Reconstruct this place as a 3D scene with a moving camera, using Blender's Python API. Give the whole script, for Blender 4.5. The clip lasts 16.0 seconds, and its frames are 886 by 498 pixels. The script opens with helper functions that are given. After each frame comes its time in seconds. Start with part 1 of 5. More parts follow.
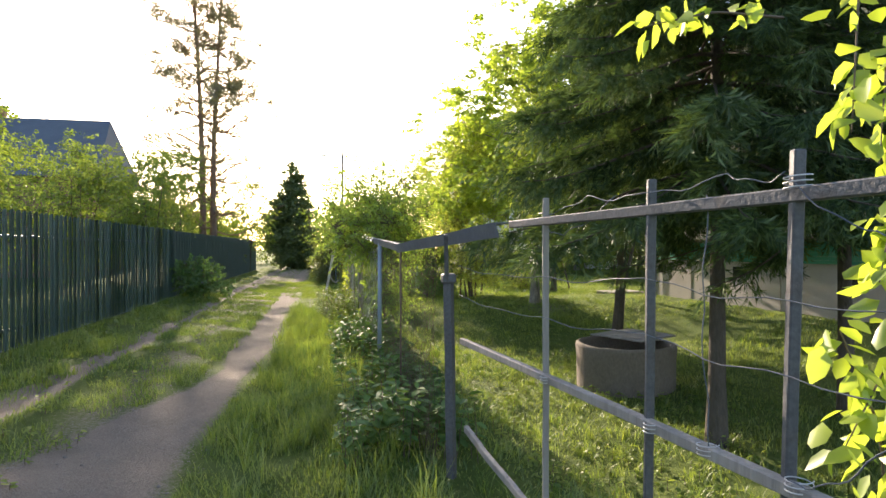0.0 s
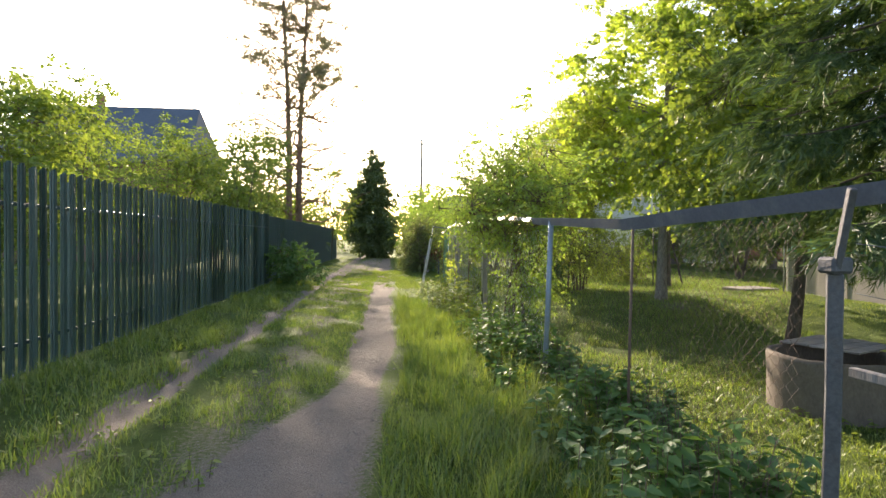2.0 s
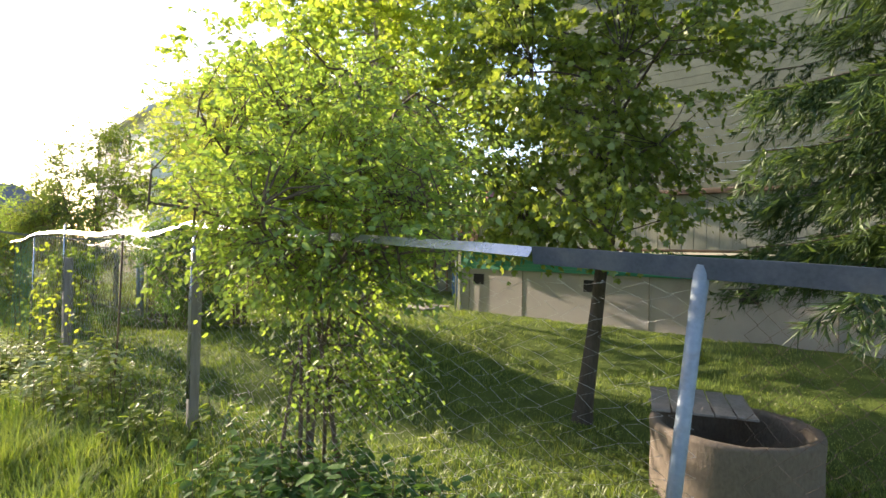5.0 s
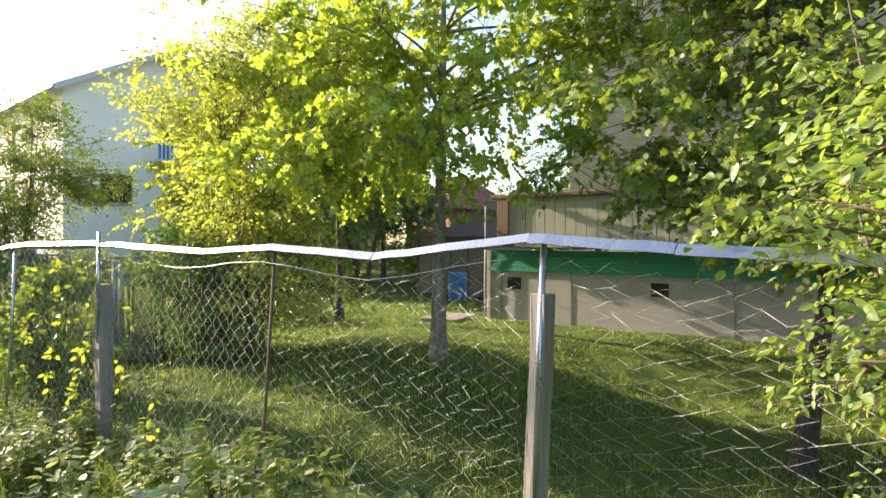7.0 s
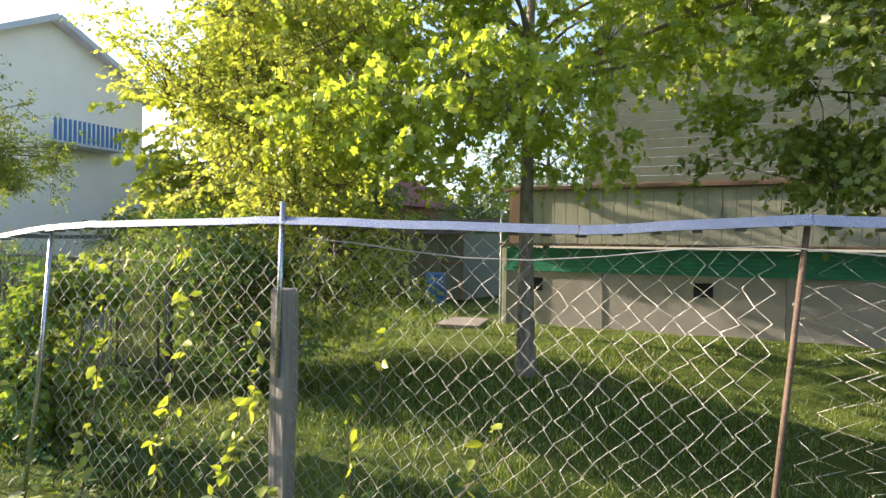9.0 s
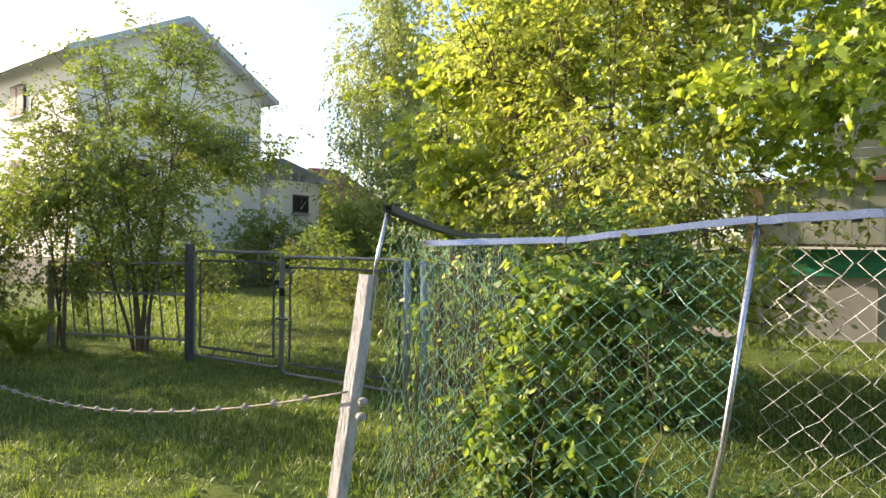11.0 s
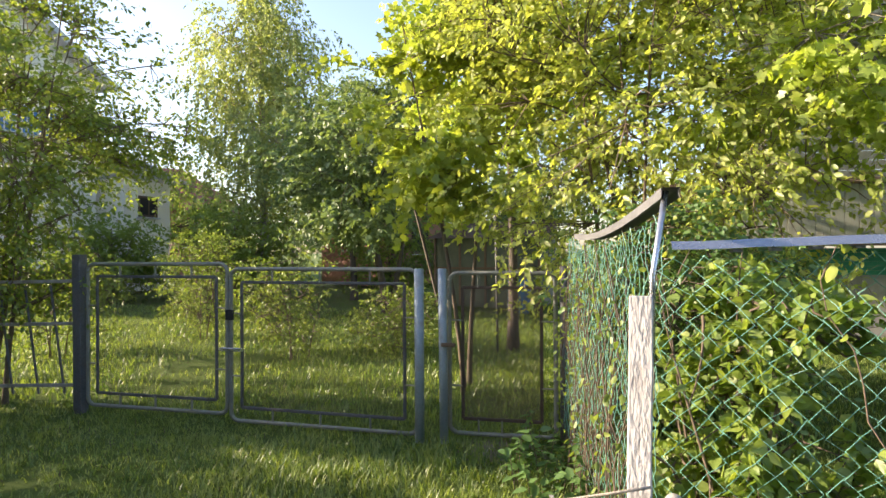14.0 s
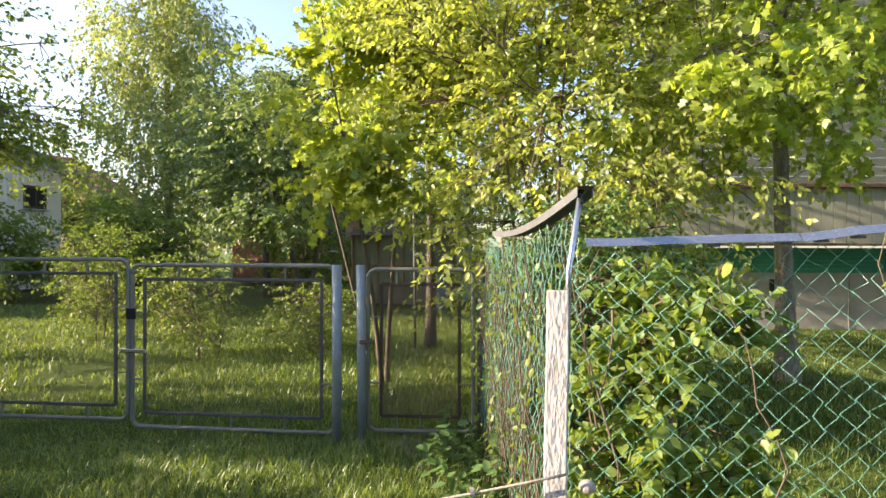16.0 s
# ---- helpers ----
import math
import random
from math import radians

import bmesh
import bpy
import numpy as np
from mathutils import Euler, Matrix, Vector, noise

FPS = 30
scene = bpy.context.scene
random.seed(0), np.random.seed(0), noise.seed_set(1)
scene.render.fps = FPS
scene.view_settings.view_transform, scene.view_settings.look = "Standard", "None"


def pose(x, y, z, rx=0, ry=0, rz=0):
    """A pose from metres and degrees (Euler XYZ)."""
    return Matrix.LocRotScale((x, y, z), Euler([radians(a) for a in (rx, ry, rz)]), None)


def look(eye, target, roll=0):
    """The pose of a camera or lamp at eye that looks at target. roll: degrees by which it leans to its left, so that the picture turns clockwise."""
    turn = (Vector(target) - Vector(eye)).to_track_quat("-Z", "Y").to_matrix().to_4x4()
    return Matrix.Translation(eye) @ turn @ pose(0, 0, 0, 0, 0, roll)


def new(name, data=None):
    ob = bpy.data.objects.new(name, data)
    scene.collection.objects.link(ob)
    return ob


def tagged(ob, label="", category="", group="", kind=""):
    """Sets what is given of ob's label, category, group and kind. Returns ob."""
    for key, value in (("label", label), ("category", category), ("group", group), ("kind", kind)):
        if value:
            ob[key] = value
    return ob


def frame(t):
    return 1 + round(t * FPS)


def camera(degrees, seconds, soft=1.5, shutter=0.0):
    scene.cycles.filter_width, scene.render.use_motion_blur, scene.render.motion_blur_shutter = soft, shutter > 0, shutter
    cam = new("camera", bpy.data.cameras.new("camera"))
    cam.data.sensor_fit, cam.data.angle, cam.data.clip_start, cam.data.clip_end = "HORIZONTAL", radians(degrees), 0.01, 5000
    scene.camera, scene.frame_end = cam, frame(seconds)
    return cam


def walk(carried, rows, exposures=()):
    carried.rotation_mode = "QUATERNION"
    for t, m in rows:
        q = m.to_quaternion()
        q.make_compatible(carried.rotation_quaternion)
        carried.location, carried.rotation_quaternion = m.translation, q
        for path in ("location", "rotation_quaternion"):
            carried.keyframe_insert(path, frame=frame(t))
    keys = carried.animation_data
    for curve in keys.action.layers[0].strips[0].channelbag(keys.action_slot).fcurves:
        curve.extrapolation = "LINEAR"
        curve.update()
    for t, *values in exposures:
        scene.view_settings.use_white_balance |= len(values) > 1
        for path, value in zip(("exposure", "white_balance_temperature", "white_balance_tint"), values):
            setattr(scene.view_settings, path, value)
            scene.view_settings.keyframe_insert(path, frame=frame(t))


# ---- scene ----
cam = camera(75.1, 16.0)
PATH = [
    (0, (1.012, -2.787, 1.52), (1.422, -0.83, 1.516), -0.3),
    (0.5, (0.718, -2.637, 1.501), (1.13, -0.68, 1.494), 0.6),
    (1, (0.401, -2.348, 1.505), (0.8, -0.388, 1.482), 1.0),
    (1.5, (0.313, -1.878, 1.449), (0.631, 0.096, 1.42), 0.4),
    (2, (0.162, -1.24, 1.415), (0.346, 0.751, 1.381), 0.4),
    (2.5, (0.052, -0.528, 1.435), (0.224, 1.465, 1.398), 0.5),
    (3, (-0.051, 0.234, 1.506), (0.195, 2.219, 1.47), 0.9),
    (3.5, (-0.04, 1.0, 1.528), (0.538, 2.915, 1.502), 1.0),
    (3.7, (-0.073, 1.376, 1.571), (0.673, 3.231, 1.547), 1.2),
    (5.8, (-0.407, 4.883, 1.68), (1.206, 6.065, 1.669), 0.4),
    (6, (-0.474, 5.313, 1.708), (1.16, 6.466, 1.693), 0.3),
    (6.5, (-0.506, 6.167, 1.745), (1.134, 7.313, 1.733), 0.4),
    (7, (-0.528, 6.99, 1.769), (1.109, 8.139, 1.749), 0.4),
    (7.5, (-0.503, 7.775, 1.778), (1.135, 8.923, 1.757), 0.4),
    (8, (-0.45, 8.458, 1.775), (1.237, 9.532, 1.75), 0.5),
    (8.2, (-0.464, 8.753, 1.748), (1.256, 9.773, 1.725), 0.6),
    (10.3, (-1.031, 12.407, 1.594), (0.853, 13.078, 1.59), 0.7),
    (10.5, (-1.148, 12.763, 1.599), (0.72, 13.476, 1.595), 0.9),
    (11, (-1.095, 13.652, 1.588), (0.653, 14.624, 1.579), 0.7),
    (11.5, (-1.089, 14.359, 1.563), (0.454, 15.631, 1.541), 0.5),
    (12, (-0.937, 14.954, 1.539), (0.542, 16.3, 1.517), 0.3),
    (12.5, (-0.707, 15.361, 1.562), (0.79, 16.688, 1.544), 0.4),
    (13, (-0.632, 15.6, 1.576), (1.123, 16.559, 1.574), 0.5),
    (13.5, (-0.655, 15.647, 1.583), (1.24, 16.287, 1.596), -0.2),
    (14, (-0.691, 15.656, 1.585), (1.255, 16.121, 1.596), -0.3),
    (14.5, (-0.691, 15.665, 1.583), (1.277, 16.023, 1.589), -0.2),
    (15, (-0.696, 15.668, 1.586), (1.284, 15.951, 1.589), -0.1),
    (15.5, (-0.686, 15.667, 1.58), (1.301, 15.894, 1.583), 0.0),
    (16, (-0.685, 15.676, 1.576), (1.307, 15.858, 1.578), 0.1),
]
walk(cam, [(t, look(e, a, r)) for t, e, a, r in PATH], [(0, 1.5, 6700, 18), (3.7, 1.45, 6700, 18), (5.8, 1.7, 6700, 17), (8, 1.62, 6700, 17), (11, 1.5, 6750, 18), (16, 1.6, 6750, 19)])

# ---- light and sky ----
SUN_YAW, SUN_EL = 7.7, 19.5
world = bpy.data.worlds.new("World")
scene.world = world
world.use_nodes = True
wn = world.node_tree
sky = wn.nodes.new("ShaderNodeTexSky")
sky.sky_type = "NISHITA"
sky.sun_disc = False
sky.sun_elevation = radians(SUN_EL)
sky.sun_rotation = radians(-SUN_YAW)
sky.air_density, sky.dust_density, sky.ozone_density = 1.0, 1.5, 1.2
wn.links.new(sky.outputs[0], wn.nodes["Background"].inputs[0])
wn.nodes["Background"].inputs[1].default_value = 0.15
sun = new("sun", bpy.data.lights.new("sun", "SUN"))
sun.data.energy, sun.data.angle, sun.data.color = 5.0, radians(0.6), (1.0, 0.86, 0.66)
sd = Vector((-math.sin(radians(SUN_YAW)) * math.cos(radians(SUN_EL)), math.cos(radians(SUN_YAW)) * math.cos(radians(SUN_EL)), math.sin(radians(SUN_EL))))
sun.matrix_world = look(sd * 60, (0, 0, 0))

rng = np.random.default_rng(7)


# ---- materials ----
def mat(name, build):
    m = bpy.data.materials.new(name)
    m.use_nodes = True
    nt = m.node_tree
    nt.nodes.clear()
    out = nt.nodes.new("ShaderNodeOutputMaterial")
    build(nt, out)
    return m


def node(nt, kind, ins=None, **props):
    n = nt.nodes.new(kind)
    for k, v in props.items():
        setattr(n, k, v)
    for k, v in (ins or {}).items():
        if isinstance(v, bpy.types.NodeSocket):
            nt.links.new(v, n.inputs[k])
        else:
            n.inputs[k].default_value = v
    return n


def ramp(nt, fac, stops):
    r = nt.nodes.new("ShaderNodeValToRGB")
    nt.links.new(fac, r.inputs[0])
    els = r.color_ramp.elements
    while len(els) < len(stops):
        els.new(0.5)
    for e, (p, c) in zip(els, stops):
        e.position, e.color = p, (*c, 1)
    return r.outputs[0]


def noise_tex(nt, scale, detail=4, rough=0.6, stretch=(1, 1, 1), obj=True):
    co = nt.nodes.new("ShaderNodeTexCoord")
    mp = node(nt, "ShaderNodeMapping", {"Vector": co.outputs["Object"], "Scale": stretch})
    return node(nt, "ShaderNodeTexNoise", {"Vector": mp.outputs[0], "Scale": scale, "Detail": detail, "Roughness": rough}).outputs[0]


def surface(name, c1, c2, scale=6, fine=60, rough=0.8, metal=0.0, bump=0.3, stretch=(1, 1, 1), c3=None, dist=0.01):
    """Two-scale mottled surface: large stains, fine grain and relief."""
    def build(nt, out):
        big = noise_tex(nt, scale, 4, 0.65, stretch)
        small = noise_tex(nt, fine, 3, 0.6, stretch)
        mid = tuple((a + b) / 2 for a, b in zip(c1, c2))
        col = ramp(nt, big, [(0.3, c1), (0.5, mid), (0.7, c3 or c2)])
        mix = node(nt, "ShaderNodeMixRGB", {"Fac": 0.45, "Color1": col, "Color2": ramp(nt, small, [(0.3, c1), (0.72, c2)])})
        b = node(nt, "ShaderNodeBump", {"Height": small, "Strength": bump, "Distance": dist})
        rv = node(nt, "ShaderNodeMapRange", {"Value": big, "To Min": max(rough - 0.12, 0.05), "To Max": min(rough + 0.12, 1)})
        p = node(nt, "ShaderNodeBsdfPrincipled", {"Base Color": mix.outputs[0], "Roughness": rv.outputs[0], "Metallic": metal, "Normal": b.outputs[0]})
        nt.links.new(p.outputs[0], out.inputs[0])
    return mat(name, build)


def leaf_mat(name, c1, c2, c3, trans=0.45, gloss=0.035, rough=0.45):
    def build(nt, out):
        geo = nt.nodes.new("ShaderNodeNewGeometry")
        col = ramp(nt, geo.outputs["Random Per Island"], [(0.0, c1), (0.5, c2), (1.0, c3)])
        big = noise_tex(nt, 0.9, 2, 0.5)
        col = node(nt, "ShaderNodeMixRGB", {"Fac": node(nt, "ShaderNodeMapRange", {"Value": big, "From Min": 0.35, "From Max": 0.7, "To Min": 0.0, "To Max": 0.5}).outputs[0], "Color1": col, "Color2": (*c3, 1)}).outputs[0]
        d = node(nt, "ShaderNodeBsdfDiffuse", {"Color": col})
        warm = node(nt, "ShaderNodeMixRGB", {"Fac": 1.0, "Color1": col, "Color2": (1.3, 1.25, 0.6, 1)}, blend_type="MULTIPLY").outputs[0]
        t = node(nt, "ShaderNodeBsdfTranslucent", {"Color": warm})
        m1 = node(nt, "ShaderNodeMixShader", {0: trans, 1: d.outputs[0], 2: t.outputs[0]})
        g = node(nt, "ShaderNodeBsdfGlossy", {"Color": (1, 1, 1, 1), "Roughness": rough})
        m2 = node(nt, "ShaderNodeMixShader", {0: gloss, 1: m1.outputs[0], 2: g.outputs[0]})
        nt.links.new(m2.outputs[0], out.inputs[0])
    return mat(name, build)


L_MAPLE = leaf_mat("leaf_maple", (0.22, 0.32, 0.05), (0.31, 0.42, 0.065), (0.43, 0.52, 0.09), 0.62, 0.04)
L_GOLD = leaf_mat("leaf_gold", (0.24, 0.33, 0.07), (0.34, 0.41, 0.095), (0.46, 0.51, 0.14), 0.6)
L_LILAC = leaf_mat("leaf_lilac", (0.15, 0.26, 0.06), (0.21, 0.33, 0.07), (0.3, 0.41, 0.09), 0.55)
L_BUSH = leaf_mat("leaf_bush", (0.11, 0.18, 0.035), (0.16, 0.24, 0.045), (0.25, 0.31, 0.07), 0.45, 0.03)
L_APPLE = leaf_mat("leaf_apple", (0.09, 0.15, 0.055), (0.13, 0.2, 0.075), (0.2, 0.27, 0.11), 0.42)
L_BIRCH = leaf_mat("leaf_birch", (0.17, 0.23, 0.08), (0.24, 0.3, 0.11), (0.34, 0.39, 0.15), 0.5)
# Lighter, greyer conifer green: sun-glare haze is put into the colour.
L_THUJA_HAZE = leaf_mat("leaf_thuja_hazed", (0.08, 0.12, 0.055), (0.11, 0.16, 0.07), (0.15, 0.2, 0.085), 0.35, 0.03)
L_DUSK = leaf_mat("leaf_dusky", (0.1, 0.15, 0.055), (0.14, 0.19, 0.07), (0.2, 0.23, 0.09), 0.45)
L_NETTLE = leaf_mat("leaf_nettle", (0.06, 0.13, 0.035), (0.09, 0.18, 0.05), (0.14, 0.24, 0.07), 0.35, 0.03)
# Sunlight on the fence weeds is put into this pale tone.
L_SUN_PALE = leaf_mat("leaf_sun_pale", (0.24, 0.31, 0.16), (0.32, 0.39, 0.21), (0.42, 0.48, 0.29), 0.35, 0.05)
L_VINE = leaf_mat("leaf_vine", (0.2, 0.29, 0.05), (0.29, 0.37, 0.06), (0.38, 0.44, 0.08), 0.5)
L_RASP = leaf_mat("leaf_raspberry", (0.12, 0.21, 0.045), (0.18, 0.28, 0.055), (0.3, 0.38, 0.075), 0.5)
L_PURPLE = leaf_mat("leaf_purple", (0.08, 0.03, 0.03), (0.12, 0.045, 0.04), (0.18, 0.08, 0.06), 0.35)
L_SPRUCE = leaf_mat("needle_spruce", (0.018, 0.042, 0.018), (0.036, 0.074, 0.027), (0.125, 0.19, 0.06), 0.28, 0.03)
# Light grey-brown needles: the glare haze around the pines is in this colour.
L_PINE_HAZE = leaf_mat("needle_pine_hazed", (0.13, 0.13, 0.085), (0.19, 0.18, 0.12), (0.26, 0.23, 0.16), 0.5, 0.05)
GRASS = leaf_mat("grass_blade", (0.06, 0.125, 0.025), (0.125, 0.215, 0.036), (0.27, 0.33, 0.08), 0.5, 0.04)
BARK = surface("bark", (0.05, 0.04, 0.03), (0.13, 0.105, 0.08), 9, 45, 0.95, 0, 0.9, (1, 1, 0.25), dist=0.03)
BARK_LIGHT = surface("bark_lichen", (0.08, 0.065, 0.05), (0.4, 0.36, 0.29), 14, 60, 0.9, 0, 0.8, (1, 1, 0.4), dist=0.02)
BARK_PINE = surface("bark_pine", (0.16, 0.1, 0.07), (0.32, 0.21, 0.15), 3, 22, 0.95, 0, 0.9, (1, 1, 0.3), dist=0.04)
TWIG = surface("twig_bark", (0.09, 0.065, 0.045), (0.17, 0.13, 0.09), 8, 50, 0.9, 0, 0.4)
CONCRETE = surface("concrete", (0.19, 0.17, 0.145), (0.3, 0.275, 0.24), 2.2, 40, 0.92, 0, 0.5, c3=(0.2, 0.18, 0.15))
# Brown concrete; the shade on its lane side is put into the colour.
WELL = surface("shaded_brown_concrete", (0.1, 0.08, 0.06), (0.22, 0.18, 0.135), 3.5, 40, 0.93, 0, 0.6, (1, 1, 0.5), c3=(0.15, 0.12, 0.09))
PLASTER = surface("grey_render", (0.33, 0.31, 0.29), (0.42, 0.395, 0.37), 1.1, 55, 0.95, 0, 0.4, c3=(0.29, 0.27, 0.255))
WHITE_WALL = surface("white_brick_paint", (0.72, 0.68, 0.6), (0.82, 0.79, 0.72), 0.8, 25, 0.9, 0, 0.25)
STEEL = surface("galvanised_steel", (0.4, 0.42, 0.45), (0.56, 0.58, 0.61), 5, 70, 0.27, 0.85, 0.12, c3=(0.42, 0.43, 0.45))
# Dark blue-grey: the shade on the near rail is put into this colour.
DARKENED_STEEL = surface("darkened_zinc", (0.06, 0.074, 0.095), (0.12, 0.14, 0.175), 5, 70, 0.55, 0.1, 0.15, c3=(0.18, 0.19, 0.2))
DARK_FRAME = surface("dark_brown_frame", (0.05, 0.03, 0.022), (0.085, 0.055, 0.04), 5, 40, 0.7, 0, 0.3)
GREY_PAINT = surface("grey_paint", (0.05, 0.052, 0.056), (0.14, 0.142, 0.147), 8, 60, 0.65, 0.1, 0.3, c3=(0.09, 0.065, 0.05))
BLUE_PAINT = surface("blue_grey_paint", (0.18, 0.23, 0.27), (0.3, 0.36, 0.4), 6, 50, 0.5, 0.2, 0.25, c3=(0.22, 0.2, 0.17))
GATE_PAINT = surface("weathered_green_paint", (0.16, 0.165, 0.14), (0.27, 0.27, 0.23), 9, 60, 0.6, 0.25, 0.3, c3=(0.2, 0.14, 0.09))
WIRE = surface("zinc_wire", (0.42, 0.42, 0.41), (0.62, 0.62, 0.6), 12, 80, 0.45, 0.5, 0.1)
WIRE_GREEN = surface("green_coated_wire", (0.1, 0.3, 0.22), (0.2, 0.42, 0.34), 12, 80, 0.3, 0, 0.1)
RUST = surface("rusty_steel", (0.1, 0.065, 0.045), (0.2, 0.14, 0.1), 9, 60, 0.8, 0.2, 0.4)
OLD_WOOD = surface("weathered_wood", (0.17, 0.153, 0.135), (0.34, 0.315, 0.285), 6, 35, 0.9, 0, 0.7, (1, 1, 0.12), dist=0.015)
PALE_WOOD = surface("whitewashed_wood", (0.24, 0.225, 0.21), (0.72, 0.7, 0.67), 11, 70, 0.9, 0, 0.8, (1, 1, 0.3), c3=(0.56, 0.54, 0.51), dist=0.012)
BROWN_WOOD = surface("brown_board", (0.14, 0.09, 0.06), (0.24, 0.16, 0.11), 5, 40, 0.85, 0, 0.5, (1, 1, 0.2))
FENCE_GREEN = surface("green_sheet_metal", (0.06, 0.105, 0.095), (0.09, 0.15, 0.135), 2, 40, 0.38, 0.0, 0.08)
FENCE_FAR = surface("grey_green_sheet", (0.12, 0.17, 0.16), (0.17, 0.23, 0.215), 2, 40, 0.5, 0.0, 0.08)
GREEN_BOARD = surface("green_painted_cladding", (0.02, 0.2, 0.125), (0.035, 0.27, 0.17), 3, 40, 0.5, 0, 0.2)
BATTEN = surface("pale_green_boards", (0.3, 0.32, 0.24), (0.42, 0.43, 0.34), 5, 40, 0.85, 0, 0.4, (1, 1, 0.2))
SIDING = surface("olive_siding", (0.1, 0.118, 0.085), (0.17, 0.19, 0.14), 3, 40, 0.8, 0, 0.3, (0.3, 1, 1))
ROOF_BLUE = surface("slate_blue_roof", (0.07, 0.09, 0.12), (0.12, 0.145, 0.18), 1.5, 25, 0.88, 0.0, 0.3)
ROOF_RED = surface("red_roof", (0.2, 0.05, 0.045), (0.29, 0.09, 0.075), 2, 25, 0.7, 0, 0.4)
ROOF_GREY = surface("grey_roof_trim", (0.4, 0.42, 0.44), (0.52, 0.54, 0.56), 3, 40, 0.6, 0.1, 0.1)
BRICK = surface("red_brick", (0.26, 0.12, 0.085), (0.38, 0.19, 0.13), 5, 30, 0.9, 0, 0.5)
BLUE_PLASTIC = surface("blue_plastic", (0.03, 0.13, 0.32), (0.05, 0.19, 0.42), 3, 40, 0.4, 0, 0.1)
DARK = surface("dark_void", (0.012, 0.012, 0.012), (0.02, 0.02, 0.02), 5, 40, 0.95, 0, 0.1)
RUBBER = surface("dark_rubber", (0.09, 0.095, 0.095), (0.17, 0.175, 0.175), 6, 50, 0.6, 0, 0.2)
DISC = surface("bottle_cap_plastic", (0.26, 0.24, 0.21), (0.42, 0.39, 0.34), 10, 60, 0.5, 0, 0.1)
ROPE = surface("hemp_rope", (0.3, 0.26, 0.2), (0.45, 0.4, 0.33), 15, 120, 0.95, 0, 0.5)


def glass_build(nt, out):
    p = node(nt, "ShaderNodeBsdfPrincipled", {"Base Color": (0.03, 0.03, 0.03, 1), "Roughness": 0.35, "IOR": 1.12})
    nt.links.new(p.outputs[0], out.inputs[0])


GLASS = mat("dark_window_glass", glass_build)


def ground_build(nt, out):
    at = node(nt, "ShaderNodeAttribute", attribute_name="dirt")
    n1 = noise_tex(nt, 1.6, 5, 0.7)
    n2 = noise_tex(nt, 28, 4, 0.7)
    n3 = noise_tex(nt, 150, 2, 0.6)
    soil = ramp(nt, n1, [(0.3, (0.17, 0.135, 0.1)), (0.55, (0.25, 0.205, 0.155)), (0.75, (0.33, 0.28, 0.215))])
    grit = ramp(nt, n3, [(0.35, (0.13, 0.115, 0.1)), (0.5, (0.24, 0.21, 0.175)), (0.68, (0.42, 0.38, 0.33))])
    soil = node(nt, "ShaderNodeMixRGB", {"Fac": 0.5, "Color1": soil, "Color2": grit}).outputs[0]
    turf = ramp(nt, n2, [(0.3, (0.05, 0.075, 0.02)), (0.55, (0.1, 0.15, 0.03)), (0.75, (0.17, 0.2, 0.055))])
    turf2 = ramp(nt, n1, [(0.35, (0.08, 0.12, 0.025)), (0.7, (0.15, 0.19, 0.04))])
    turf = node(nt, "ShaderNodeMixRGB", {"Fac": 0.5, "Color1": turf, "Color2": turf2}).outputs[0]
    wob = node(nt, "ShaderNodeMath", {0: n2, 1: 0.9}, operation="MULTIPLY")
    s = node(nt, "ShaderNodeMath", {0: at.outputs["Fac"], 1: wob.outputs[0]}, operation="ADD")
    f = node(nt, "ShaderNodeMapRange", {"Value": s.outputs[0], "From Min": 0.78, "From Max": 1.05})
    col = node(nt, "ShaderNodeMixRGB", {"Fac": f.outputs[0], "Color1": turf, "Color2": soil})
    h = node(nt, "ShaderNodeMath", {0: n2, 1: n3}, operation="ADD")
    b = node(nt, "ShaderNodeBump", {"Height": h.outputs[0], "Strength": 0.8, "Distance": 0.03})
    p = node(nt, "ShaderNodeBsdfPrincipled", {"Base Color": col.outputs[0], "Roughness": 0.95, "Normal": b.outputs[0]})
    p.inputs["Specular IOR Level"].default_value = 0.15
    nt.links.new(p.outputs[0], out.inputs[0])


GROUND = mat("ground_soil_and_turf", ground_build)


# ---- mesh helpers ----
def raw_mesh(name, v, f, material, smooth=False):
    """A mesh from an array of places and an array of faces with the same number of corners."""
    v = np.asarray(v, np.float32).reshape(-1, 3)
    f = np.asarray(f, np.int32)
    k = f.shape[1]
    me = bpy.data.meshes.new(name)
    me.vertices.add(len(v))
    me.vertices.foreach_set("co", v.ravel())
    me.loops.add(f.size)
    me.loops.foreach_set("vertex_index", f.ravel())
    me.polygons.add(len(f))
    me.polygons.foreach_set("loop_start", np.arange(0, f.size, k, dtype=np.int32))
    me.polygons.foreach_set("loop_total", np.full(len(f), k, np.int32))
    if smooth:
        me.polygons.foreach_set("use_smooth", np.ones(len(f), bool))
    me.update(calc_edges=True)
    me.materials.append(material)
    return me


def part(name, bm, material, parent, label=""):
    """Links a bmesh or a mesh as one object under a thing or a part."""
    if isinstance(bm, bmesh.types.BMesh):
        me = bpy.data.meshes.new(name)
        bm.to_mesh(me)
        bm.free()
        me.materials.append(material)
    else:
        me = bm
    ob = new(name, me)
    ob.parent = parent
    if label:
        tagged(ob, label)
    return ob


